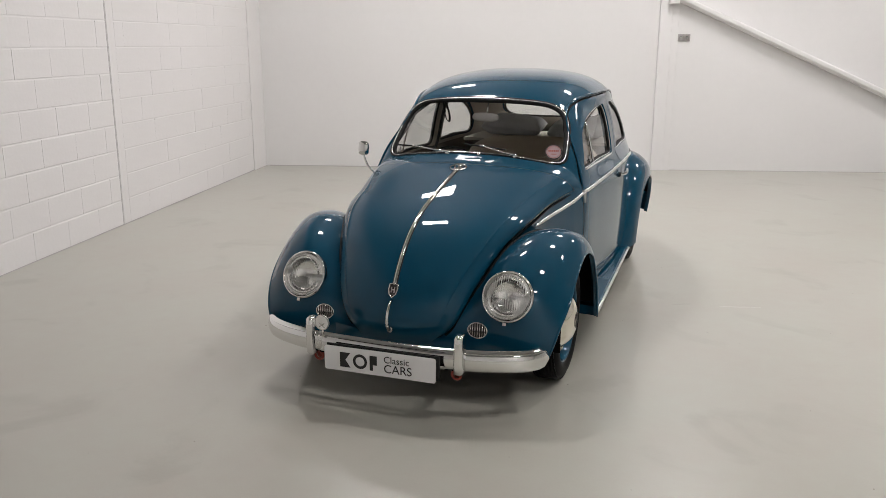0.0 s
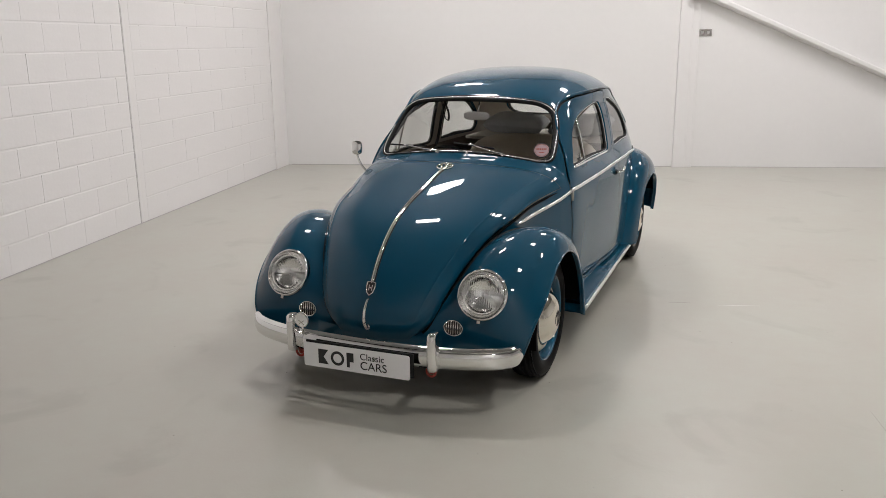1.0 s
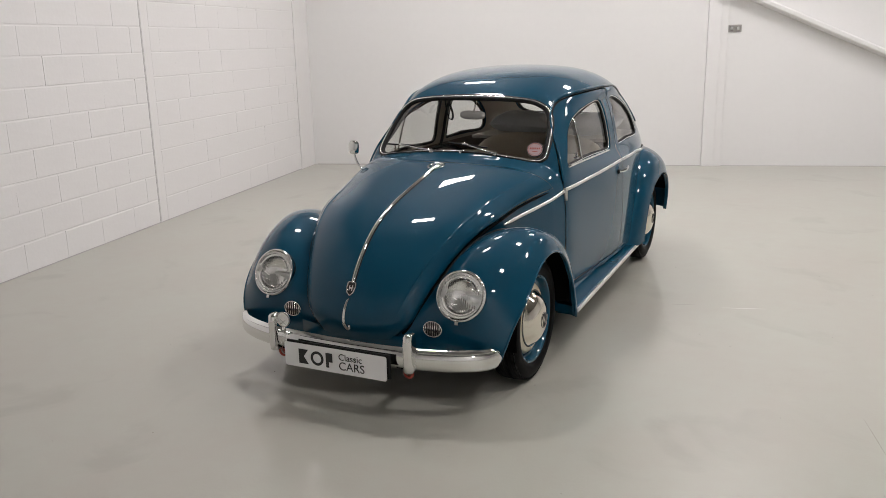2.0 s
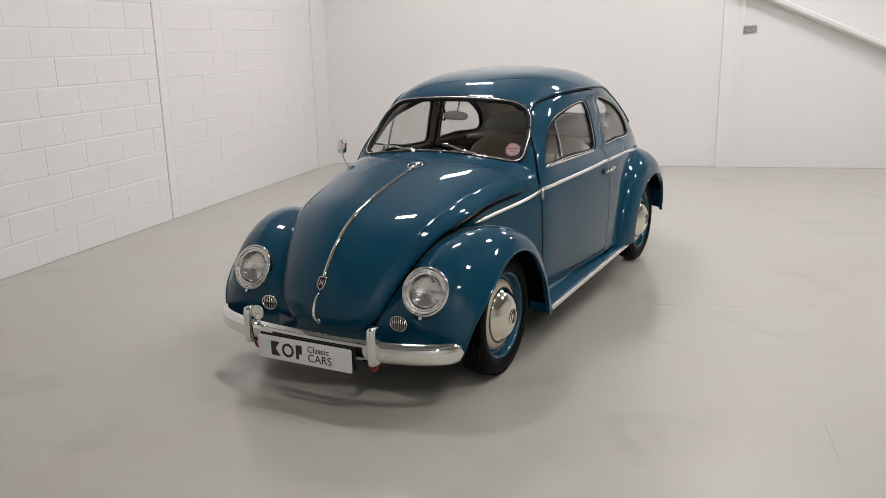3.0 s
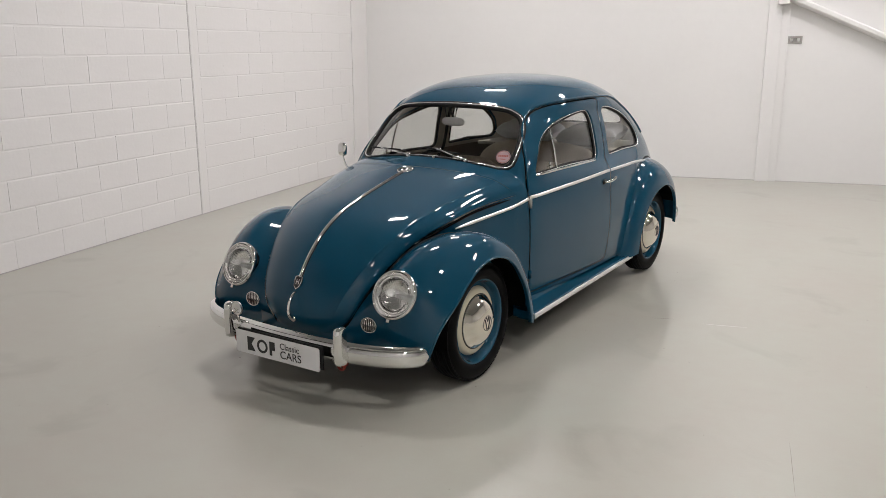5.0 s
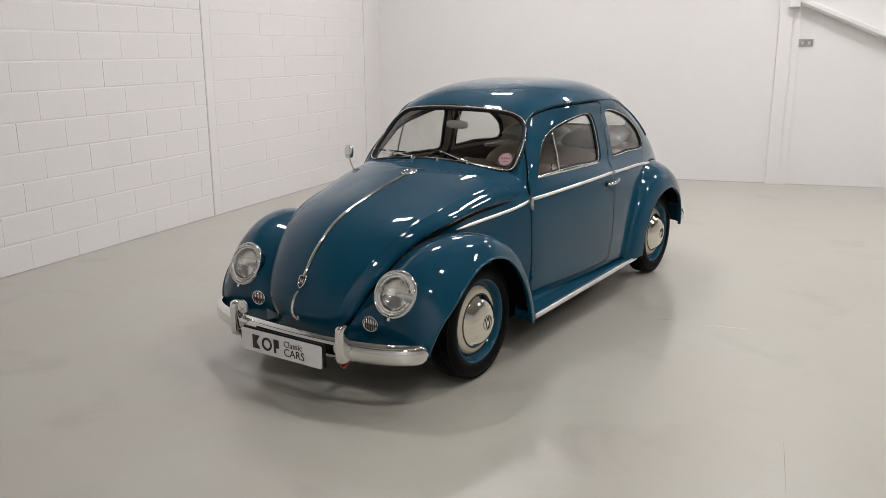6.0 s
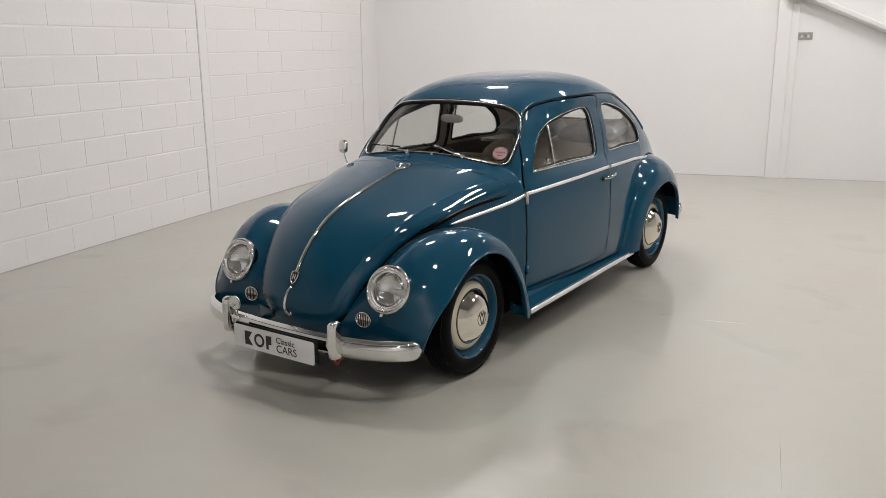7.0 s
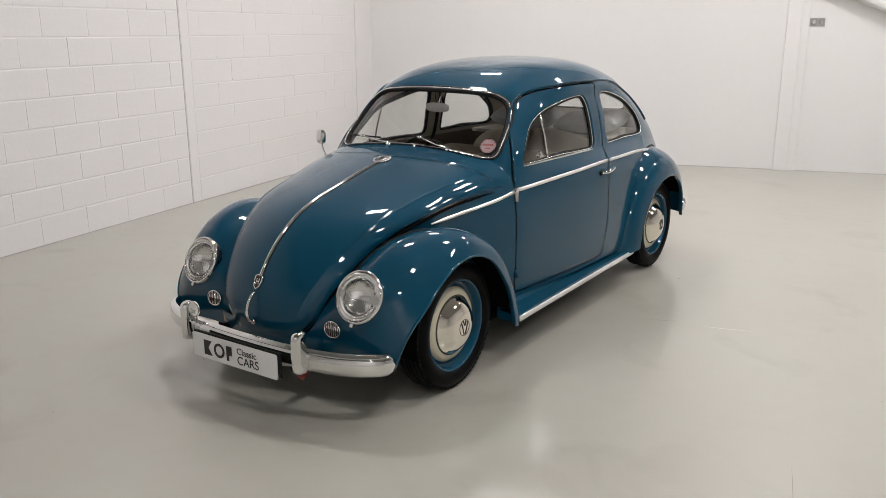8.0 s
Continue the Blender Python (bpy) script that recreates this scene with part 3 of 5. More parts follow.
# doors: skin with a flange, window, chrome strip, handle, hinge
right_V, right_N, right_F = clip(V0, N0, F0, minus(side_hole(DOOR, -0.003, 0.40)))
right_V, right_N, right_F = clip(right_V, right_N, right_F, side_hole(DOOR_WINDOW, 0.0))
doors = {}
for sgn in (1, -1):
    Vd, Nd, Fd = clip(right_V, right_N, right_F, lambda P, s=sgn: P[:, 0] * s)
    doors[sgn] = part("door", mesh_from("door", Vd, Fd, normals=Nd), PAINT, car, "closed blue door with a chrome-framed window")
    ring = [on_side(y, z, sgn) for y, z in DOOR]
    dark = [p - n * 0.024 for p, n in ring]
    part("door_seal", mesh_from("door_seal", *tube(dark, 0.013, closed=True, sides=6)), RUBBER, car, "black rubber door seal")


def framed_window(name, pts, glass_pts, parent, chrome_r=0.0034, rubber_r=0.009, lip=False, recess=0.0):
    """A pane with a black seal and a chrome bead round it; pts: (place, normal) round the opening."""
    c = sum((q for q, n in pts), Vector()) / len(pts)
    ways = [((c - q) - n * n.dot(c - q)).normalized() for q, n in pts]
    sunk = [q - n * recess + w * recess * 0.35 for (q, n), w in zip(pts, ways)]
    if recess:
        k = len(pts)
        deep = [q - n * 0.008 + w * 0.001 for q, (_, n), w in zip(sunk, pts, ways)]
        part("window_reveal", mesh_from("window_reveal", [q for q, n in pts] + deep, [(i, (i + 1) % k, k + (i + 1) % k, k + i) for i in range(k)]), PAINT, parent)
    out = [q + n * 0.0030 + w * 0.003 for q, (_, n), w in zip(sunk, pts, ways)]
    inn = [q - n * (rubber_r - 0.0045) + w * (rubber_r * 0.8 + 0.003) for q, (_, n), w in zip(sunk, pts, ways)]
    rubber = [tube(inn, rubber_r, closed=True, sides=8)]
    if lip:
        rubber.append(tube([q + n * 0.001 - w * 0.0060 for q, (_, n), w in zip(sunk, pts, ways)], 0.0062, closed=True, sides=8))
    part("window_seal", mesh_from("window_seal", *joined(*rubber)), RUBBER, parent, "black rubber window seal")
    part("window_bead", mesh_from("window_bead", *tube(out, chrome_r, closed=True, sides=8)), BEAD, parent, "chrome window bead")
    Vg, Ng, Fg = glass_pts
    pane = part("window_pane", mesh_from("window_pane", Vg - Ng * (0.009 + recess), Fg, normals=Ng), GLASS, parent, "clear glass pane")
    pane.visible_shadow = False
    return pane


Vg, Ng, Fg = clip(V0, N0, F0, minus(WS))
windscreen = framed_window("windscreen", [on_screen(x, z) for x, z in WINDSCREEN], (Vg, Ng, Fg), body, 0.0044, 0.012, lip=True)
Vg, Ng, Fg = clip(V0, N0, F0, minus(RW))
framed_window("rear_window", [on_screen(x, z, 0.0, 3.6, -1) for x, z in REAR_WINDOW], (Vg, Ng, Fg), body)
for sgn in (1, -1):
    one = lambda P, s=sgn: P[:, 0] * s
    Vg, Ng, Fg = clip(V0, N0, F0, minus(side_hole(QUARTER_WINDOW, 0.0)))
    framed_window("quarter_window", [on_side(y, z, sgn) for y, z in QUARTER_WINDOW], clip(Vg, Ng, Fg, one), body, recess=0.008)
    Vg, Ng, Fg = clip(V0, N0, F0, minus(side_hole(DOOR_WINDOW, 0.0)))
    framed_window("door_window", [on_side(y, z, sgn) for y, z in DOOR_WINDOW], clip(Vg, Ng, Fg, one), doors[sgn], recess=0.014)
    bar = [on_side(0.960 + 0.012 * i / 9, 0.952 + 0.226 * i / 9, sgn, -0.016)[0] for i in range(10)]
    part("vent_window_bar", mesh_from("vent_window_bar", *tube(bar, 0.0065, sides=8)), CHROME, doors[sgn], "chrome vent window bar")
    part("vent_catch", mesh_from("vent_catch", *joined(box(-0.012, 0.012, -0.018, 0.018, 0, 0.012), box(-0.006, 0.006, -0.006, 0.006, 0.012, 0.035)), smooth=False), CHROME, doors[sgn], at=Matrix.Translation(on_side(0.90, 0.962, sgn, -0.026)[0]), bevel=0.002)
    rib = [on_side(y, 0.9470, sgn, -0.002)[0] for y in np.linspace(0.70, 1.44, 24)]
    part("window_sill_strip", mesh_from("window_sill_strip", *tube(rib, 0.0065, sides=8, flat=0.8)), CHROME, doors[sgn], "chrome strip under the window")

    # chrome waist strip in three lengths
    def strip_piece(y0, y1, parent, tip=False):
        ys = np.linspace(y0, y1, 22)
        pts = []
        for y in ys:
            z = 0.840 + 0.032 * np.clip((y - 0.6) / 0.9, 0, 1) - 0.030 * np.clip((y - 1.95) / 0.4, 0, 1) ** 1.5
            p, n = on_side(y, z, sgn)
            pts.append(p + n * 0.004)
        part("waist_strip", mesh_from("waist_strip", *tube(pts, 0.0095, sides=10, flat=0.45, up=(sgn, 0, 0.25))), POLISHED, parent, "chrome waist strip")
    strip_piece(0.612, 1.555, doors[sgn])
    strip_piece(1.578, 2.33, body)
    tip = []
    for q in smooth_line([(0.065, 0.754, 0), (0.20, 0.768, 0), (0.38, 0.792, 0), (0.50, 0.812, 0), (0.590, 0.834, 0)], 24):
        hit = quarter_trees[sgn].ray_cast(Vector((sgn * 1.5, q.x, q.y)), Vector((-sgn, 0, 0)))[0]
        if hit is None:
            hit = on_side(q.x, q.y, sgn)[0]
        tip.append(hit + Vector((sgn * 0.004, 0, 0)))
    part("waist_strip", mesh_from("waist_strip", *tube(tip, 0.0088, sides=8, flat=0.5, up=(sgn, 0, 0.25), taper=[min(1, 0.4 + i / 6) for i in range(24)])), POLISHED, body, "chrome waist strip")

    # door handle and hinges
    hp, hn = on_side(1.515, 0.822, sgn)
    arc = smooth_line([(0, -0.060, -0.010), (0.020, -0.050, -0.008), (0.036, -0.02, -0.004), (0.038, 0.02, 0.002), (0.034, 0.055, 0.008)], 16)
    handle = part("handle", mesh_from("handle", *tube([hp + Vector((sgn * q.x, q.y, q.z)) for q in arc], 0.0095, sides=10, taper=[0.6 + 0.4 * min(1, i / 5) for i in range(16)])), CHROME, doors[sgn], "chrome door handle")
    part("escutcheon", mesh_from("escutcheon", *tube([hp + Vector((sgn * 0.003, -0.070, -0.012)), hp + Vector((sgn * 0.003, -0.035, -0.006))], 0.012, sides=10)), RUBBER, doors[sgn])
    for hz, hh in ((0.815, 0.032), (0.415, 0.022)):
        hp, hn = on_side(0.603, hz, sgn)
        part("hinge", mesh_from("hinge", *tube([hp + Vector((0, 0, -hh)), hp + Vector((0, 0, hh))], 0.0125, sides=12)), STEEL if hz > 0.5 else PAINT, doors[sgn], "grey steel door hinge")

    # roof gutter from the windscreen pillar to the rear quarter
    gut = [(0.604, 0.880), (0.652, 1.000), (0.712, 1.108), (0.780, 1.204), (0.872, 1.274), (1.00, 1.305), (1.20, 1.320), (1.40, 1.325), (1.60, 1.322), (1.80, 1.312), (2.00, 1.272), (2.20, 1.200), (2.33, 1.115), (2.41, 1.030)]
    pts = [on_side(p.x, p.y, sgn, 0.0)[0] for p in smooth_line([Vector((a, b, 0)) for a, b in gut], 70)]
    pts = [p + Vector((sgn * 0.002, 0, 0.002)) for p in pts]
    part("roof_gutter", mesh_from("roof_gutter", *tube(pts, 0.0060, sides=8)), PAINT, body)
    dk = [p + Vector((sgn * 0.001, 0, -0.009)) for p in pts]
    part("gutter_seal", mesh_from("gutter_seal", *tube(dk, 0.0030, sides=6)), RUBBER, body)

# inner lining of the cabin
Gi = (G.reshape(-1, 3) - N0 * 0.022)
Vl, Nl, Fl = Gi, -N0, [tuple(reversed(q)) for q in F0]
for f in (WS, RW, side_hole(QUARTER_WINDOW, 0.006), side_hole(DOOR_WINDOW, 0.006)):
    Vl, Nl, Fl = clip(Vl, Nl, Fl, f)
upper = clip(Vl, Nl, Fl, lambda P: P[:, 2] - 0.93)
part("headlining", mesh_from("headlining", upper[0], upper[2], normals=upper[1]), LINER, body, "grey cloth headlining")
lower = clip(Vl, Nl, Fl, lambda P: 0.93 - P[:, 2])
part("trim_panel", mesh_from("trim_panel", lower[0], lower[2], normals=lower[1]), TRIMCARD, body, "dark brown trim panels")

# ---- fenders ----


def fender_surface(centre, table, sgn, widen, rows=90, cols=36):
    """table: angle from straight ahead, then (x, radius) of the inner edge, crest, shoulder and lip."""
    T = np.array(table, float)
    T[:, (1, 3, 5, 7)] += widen * np.array((1.0, 0.8, 0.5, 0.4))
    D = cubic(T[:, 0], T[:, 1:], np.linspace(T[0, 0], T[-1, 0], rows))
    A = np.radians(np.linspace(T[0, 0], T[-1, 0], rows))
    G = []
    for a, d in zip(A, D):
        q = d.reshape(4, 2)
        k = np.concatenate([[0], np.cumsum(np.linalg.norm(np.diff(q, axis=0), axis=1) ** 0.8)])
        c = cubic(k, q, np.linspace(0, k[-1], cols))
        G.append(np.stack([sgn * c[:, 0], centre[0] - c[:, 1] * math.cos(a), centre[1] + c[:, 1] * math.sin(a)], axis=-1))
    return np.array(G)


FRONT_FENDER = [
    (-7, 0.130, 0.525, 0.385, 0.494, 0.580, 0.492, 0.680, 0.470),
    (1, 0.175, 0.515, 0.400, 0.500, 0.598, 0.493, 0.704, 0.462),
    (10, 0.228, 0.495, 0.420, 0.505, 0.615, 0.490, 0.722, 0.440),
    (25, 0.317, 0.455, 0.455, 0.513, 0.640, 0.480, 0.744, 0.390),
    (45, 0.382, 0.437, 0.505, 0.498, 0.655, 0.460, 0.750, 0.352),
    (65, 0.432, 0.425, 0.550, 0.466, 0.665, 0.438, 0.752, 0.338),
    (85, 0.490, 0.415, 0.590, 0.437, 0.712, 0.400, 0.752, 0.328),
    (105, 0.530, 0.398, 0.618, 0.420, 0.724, 0.382, 0.754, 0.318),
    (125, 0.560, 0.395, 0.645, 0.410, 0.732, 0.370, 0.755, 0.310),
    (145, 0.580, 0.405, 0.662, 0.408, 0.737, 0.362, 0.755, 0.306),
    (165, 0.595, 0.435, 0.675, 0.425, 0.741, 0.372, 0.755, 0.325),
    (182, 0.605, 0.475, 0.684, 0.455, 0.744, 0.398, 0.755, 0.350),
    (196, 0.605, 0.515, 0.686, 0.490, 0.745, 0.436, 0.755, 0.390),
]
REAR_FENDER = [
    (-8, 0.640, 0.615, 0.685, 0.585, 0.722, 0.535, 0.740, 0.470),
    (10, 0.645, 0.570, 0.690, 0.550, 0.730, 0.508, 0.747, 0.452),
    (28, 0.645, 0.548, 0.690, 0.538, 0.735, 0.492, 0.752, 0.432),
    (48, 0.640, 0.560, 0.688, 0.540, 0.740, 0.482, 0.758, 0.405),
    (65, 0.625, 0.562, 0.682, 0.533, 0.744, 0.465, 0.764, 0.378),
    (85, 0.595, 0.535, 0.665, 0.508, 0.743, 0.435, 0.766, 0.350),
    (105, 0.560, 0.510, 0.645, 0.482, 0.733, 0.412, 0.765, 0.320),
    (125, 0.525, 0.495, 0.620, 0.465, 0.720, 0.398, 0.757, 0.305),
    (145, 0.475, 0.485, 0.580, 0.458, 0.700, 0.395, 0.747, 0.295),
    (165, 0.420, 0.485, 0.540, 0.462, 0.680, 0.402, 0.733, 0.305),
    (178.5, 0.375, 0.485, 0.512, 0.470, 0.660, 0.420, 0.720, 0.332),
]
fender_trees = {}


def headlamp_axis(sgn):
    return Vector((sgn * 0.497, -0.452, 0.548)), Vector((sgn * 0.05, -0.90, 0.40)).normalized()


for nm, table, centre in (("front_fender", FRONT_FENDER, (0.015, 0.33)), ("rear_fender", REAR_FENDER, (2.41, 0.33))):
    for sgn in (1, -1):
        G = fender_surface(centre, table, sgn, 0.0 if nm == "front_fender" else 0.008)
        V, N, F = surface(G)
        # the lip turns inwards, and the bead lies along the body seam
        lip = G[:, -1]
        inner = lip * np.array((1, 1, 1)) - np.array((sgn * 0.022, 0, 0))
        rim = tube(lip - np.array((sgn * 0.004, 0, 0)), 0.006, sides=8)
        n = len(lip)
        turn = (np.concatenate([lip, inner]), [(i, i + 1, n + i + 1, n + i) for i in range(n - 1)])
        fender_trees[nm, sgn] = BVHTree.FromPolygons([tuple(v) for v in V], F)
        if nm == "front_fender":
            lamp_c, lamp_a = headlamp_axis(sgn)
            V, N, F = clip(V, N, F, lambda P, c=np.array(lamp_c), a=np.array(lamp_a): np.linalg.norm((P - c) - ((P - c) @ a)[:, None] * a, axis=1) - 0.106)
        fender = part(nm, mesh_from(nm, V, F, normals=N), PAINT, car, "swelling blue fender")
        part("lip", mesh_from("lip", *joined(rim, turn)), PAINT, fender)
        part("bead", mesh_from("bead", *tube(G[4:, 0] + np.array((sgn * 0.004, 0, 0.002)), 0.006, sides=6)), RUBBER, fender, "dark piping along the seam")
        # dark wheel housing
        hs = []
        for a in np.radians(np.linspace(-8, 150 if nm == "rear_fender" else 185, 26)):
            for x in (0.42, 0.715):
                hs.append((sgn * x, centre[0] - 0.372 * math.cos(a), centre[1] + (0.372 if x < 0.7 else 0.335) * math.sin(a)))
        part("wheel_housing", mesh_from("wheel_housing", hs, [(2 * i, 2 * i + 1, 2 * i + 3, 2 * i + 2) for i in range(25)]), DARK, fender, "black wheel housing")

# running boards
for sgn in (1, -1):
    def edge_x(y):
        return 0.748 - 0.045 * (y - 0.42) / 1.5
    V, rows = [], np.linspace(0.43, 1.93, 24)
    for y in rows:
        e = edge_x(y)
        V += [(sgn * 0.62, y, 0.285), (sgn * 0.64, y, 0.268), (sgn * (e - 0.010), y, 0.262), (sgn * e, y, 0.252), (sgn * (e - 0.004), y, 0.225), (sgn * 0.62, y, 0.225)]
    F = [(i * 6 + k, i * 6 + (k + 1) % 6, i * 6 + 6 + (k + 1) % 6, i * 6 + 6 + k) for i in range(23) for k in range(6)] + [tuple(range(6)), tuple(23 * 6 + k for k in range(6))[::-1]]
    bm = bmesh.new()
    vs = [bm.verts.new(v) for v in V]
    for q in F:
        bm.faces.new([vs[i] for i in q])
    board = part("running_board", bm, PAINT, car, "blue running board with a bright edge strip")
    strip = [(sgn * (edge_x(y) + 0.002), y, 0.246) for y in rows]
    part("edge_strip", mesh_from("edge_strip", *tube(strip, 0.0145, sides=10, flat=0.45, up=(1, 0, 0))), POLISHED, board, "bright metal edge strip")

# ---- wheels ----


def make_wheel(x, y, z, sgn):
    wheel = empty("wheel", Matrix.Translation((sgn * x, y, z)) @ Matrix.Rotation(0 if sgn > 0 else math.pi, 4, "Z"))
    wheel.parent = car
    R = 0.300
    prof = [(0.206, 0.045), (0.211, 0.058), (0.222, 0.068), (0.240, 0.072), (0.260, 0.069), (0.276, 0.060), (0.2865, 0.050)]
    tread = [0.046, 0.036, 0.034, 0.031, 0.029, 0.013, 0.011, 0.008, 0.006, -0.006, -0.008, -0.011, -0.013, -0.029, -0.031, -0.034, -0.036, -0.046]
    for i, tx in enumerate(tread):
        deep = (i % 4) in (2, 3) and 1 < i < 16
        prof.append((R - 0.0035 - 0.10 * abs(tx) ** 1.3 * 1.2 - (0.007 if deep else 0), tx))
    prof += [(0.2865, -0.050), (0.260, -0.069), (0.220, -0.068), (0.198, -0.045)]
    part("tyre", mesh_from("tyre", *revolve(prof, 72)), TYRE, wheel, "black rubber tyre with ribbed tread")
    # tread blocks on the shoulder
    sh = []
    for i in range(72):
        a = 2 * math.pi * i / 72
        for s in (1, -1):
            v, f = box(s * 0.046 - 0.010, s * 0.046 + 0.010, -0.0095, 0.0095, R - 0.020, R - 0.0095)
            rot = Matrix.Rotation(a, 4, "X")
            sh.append(([rot @ Vector(q) for q in v], f))
    tagged(part("tread", mesh_from("tread", *joined(*sh), smooth=False), TYRE, wheel), kind="stuff")
    rim = [(0.211, 0.046), (0.213, 0.058), (0.207, 0.061), (0.201, 0.055), (0.197, 0.030), (0.192, 0.016), (0.186, 0.014), (0.179, 0.018), (0.173, 0.022)]
    part("rim", mesh_from("rim", *revolve(rim, 72)), PAINT, wheel, "blue painted steel rim")
    disc = [(0.1735, 0.021), (0.170, 0.027), (0.161, 0.036), (0.151, 0.041), (0.140, 0.042), (0.0, 0.042)]
    part("disc", mesh_from("disc", *revolve(disc, 60)), CREAM, wheel, "cream enamelled wheel disc")
    capr = [(0.133, 0.042), (0.134, 0.046), (0.1325, 0.049), (0.128, 0.052), (0.120, 0.062), (0.106, 0.076), (0.086, 0.089), (0.060, 0.098), (0.030, 0.1025), (0.0005, 0.104)]
    cap = part("hubcap", mesh_from("hubcap", *revolve(capr, 60)), HUBMETAL, wheel, "domed chrome hubcap with a dark emblem")
    part("gap_ring", mesh_from("gap_ring", *revolve([(0.1385, 0.0425), (0.1335, 0.0445), (0.1335, 0.0425)], 60)), RUBBER, wheel)
    # emblem: a ring and plain strokes
    em = [tube([Vector((0.1015, 0.037 * math.cos(q), 0.037 * math.sin(q))) for q in np.linspace(0, 2 * math.pi, 28, endpoint=False)], 0.0016, closed=True, sides=5)]
    for p, q in (((-0.024, 0.024), (-0.005, -0.031)), ((0.024, 0.024), (0.005, -0.031)), ((-0.011, 0.032), (0.0, 0.007)), ((0.011, 0.032), (0.0, 0.007))):
        em.append(tube([(0.1030, *p), (0.1030, *q)], 0.0030, sides=5))
    part("emblem", mesh_from("emblem", *joined(*em)), BLACK, wheel, "dark round emblem")
    return wheel


for sgn in (1, -1):
    make_wheel(0.613, 0.0, 0.325, sgn)
    make_wheel(0.592, 2.43, 0.325, sgn)

# ---- underside, so that no light passes under the body ----
pan = joined(box(-0.60, 0.60, 0.36, 2.0, 0.215, 0.30), box(-0.42, 0.42, -0.44, 0.36, 0.180, 0.32), box(-0.40, 0.40, 2.0, 3.05, 0.22, 0.38), box(-0.55, 0.55, -0.05, 0.05, 0.26, 0.34), box(-0.52, 0.52, 2.33, 2.49, 0.26, 0.38))
part("floor_pan", mesh_from("floor_pan", *pan, smooth=False), DARK, car, "black floor pan and axle beams")
apron = []
for i in range(25):
    x = -0.36 + 0.72 * i / 24
    y = -0.545 + 0.55 * x * x
    apron += [(x, y, 0.345), (x, y + 0.004, 0.29), (x, y + 0.05, 0.180)]
part("front_apron", mesh_from("front_apron", apron, [(3 * i + k, 3 * i + 3 + k, 3 * i + 4 + k, 3 * i + 1 + k) for i in range(24) for k in range(2)]), PAINT, car, "blue front apron")

# ---- bumpers ----


def bumper_line(front=True):
    half_line = [(0, 0.0), (0.20, 0.006), (0.36, 0.022), (0.50, 0.055), (0.60, 0.100), (0.655, 0.150), (0.674, 0.186), (0.679, 0.200)]
    pts = [(-x, y) for x, y in half_line[:0:-1]] + half_line
    return [Vector((x, -0.660 + y, 0) if front else (x * 1.0, 3.15 - y * 1.25, 0)) for x, y in pts]


def blade(line, z0, z1, front=True):
    """A curved bumper blade with a rounded face, a rib and turned ends."""
    p = smooth_line(line, 70)
    p = p[:1] + [p[0].lerp(p[1], f) for f in (0.12, 0.3, 0.6)] + p[1:-1] + [p[-1].lerp(p[-2], f) for f in (0.6, 0.3, 0.12)] + p[-1:]
    last = len(p) - 1
    prof = [(0.016, 0.0), (0.004, 0.004), (-0.006, 0.014), (-0.012, 0.030), (-0.0135, 0.050), (-0.012, 0.070), (-0.007, 0.084), (-0.004, 0.0875), (-0.006, 0.091), (0.003, 0.098), (0.016, 0.102)]
    sc = (z1 - z0) / 0.102
    s = 1 if front else -1
    V, k = [], len(prof)
    for i, q in enumerate(p):
        t = (p[min(i + 1, last)] - p[max(i - 1, 0)]).normalized()
        out = Vector((-t.y, t.x, 0)) * s
        ends = min(i, last - i)
        dist = sum((p[m + 1] - p[m]).length for m in range(ends)) if ends < 12 else 1.0
        w = min(1.0, dist / 0.024)
        shrink = max(0.12, math.sqrt(max(0.0, 1 - (1 - w) ** 2)))
        for d, z in prof:
            V.append(q + out * d + Vector((0, 0, z0 + (0.051 + (z - 0.051) * shrink) * sc)))
    F = [(i * k + j, i * k + (j + 1) % k, (i + 1) * k + (j + 1) % k, (i + 1) * k + j) for i in range(last) for j in range(k)] + [tuple(range(k)), tuple(last * k + j for j in range(k))[::-1]]
    return V, F


def overrider(x, y, z0, z1, s=1):
    prof = [(-0.021, 0.030), (-0.0205, 0.0), (-0.017, -0.018), (-0.008, -0.027), (0.008, -0.027), (0.017, -0.018), (0.0205, 0.0), (0.021, 0.030)]
    V, k = [], len(prof)
    zs = [0.0, 0.02, 0.06, 0.2, 0.5, 0.8, 0.94, 0.98, 1.0]
    sc = [0.35, 0.72, 0.92, 1.0, 1.0, 1.0, 0.92, 0.72, 0.35]
    for w, c in zip(zs, sc):
        V += [(x + px * (0.6 + 0.4 * c), y + s * (py * c + (1 - c) * 0.02), z0 + (z1 - z0) * w) for px, py in prof]
    F = [(i * k + j, i * k + j + 1, (i + 1) * k + j + 1, (i + 1) * k + j) for i in range(len(zs) - 1) for j in range(k - 1)] + [tuple(range(k)), tuple((len(zs) - 1) * k + j for j in range(k))[::-1]]
    return V, F


def smooth_part(name, VF, material, parent, label="", angle=40):
    bm = bmesh.new()
    vs = [bm.verts.new(v) for v in VF[0]]
    for q in VF[1]:
        bm.faces.new([vs[i] for i in q])
    bmesh.ops.recalc_face_normals(bm, faces=bm.faces)
    me = bpy.data.meshes.new(name)
    bm.to_mesh(me)
    bm.free()
    me.shade_smooth()
    me.set_sharp_from_angle(angle=radians(angle))
    return part(name, me, material, parent, label)


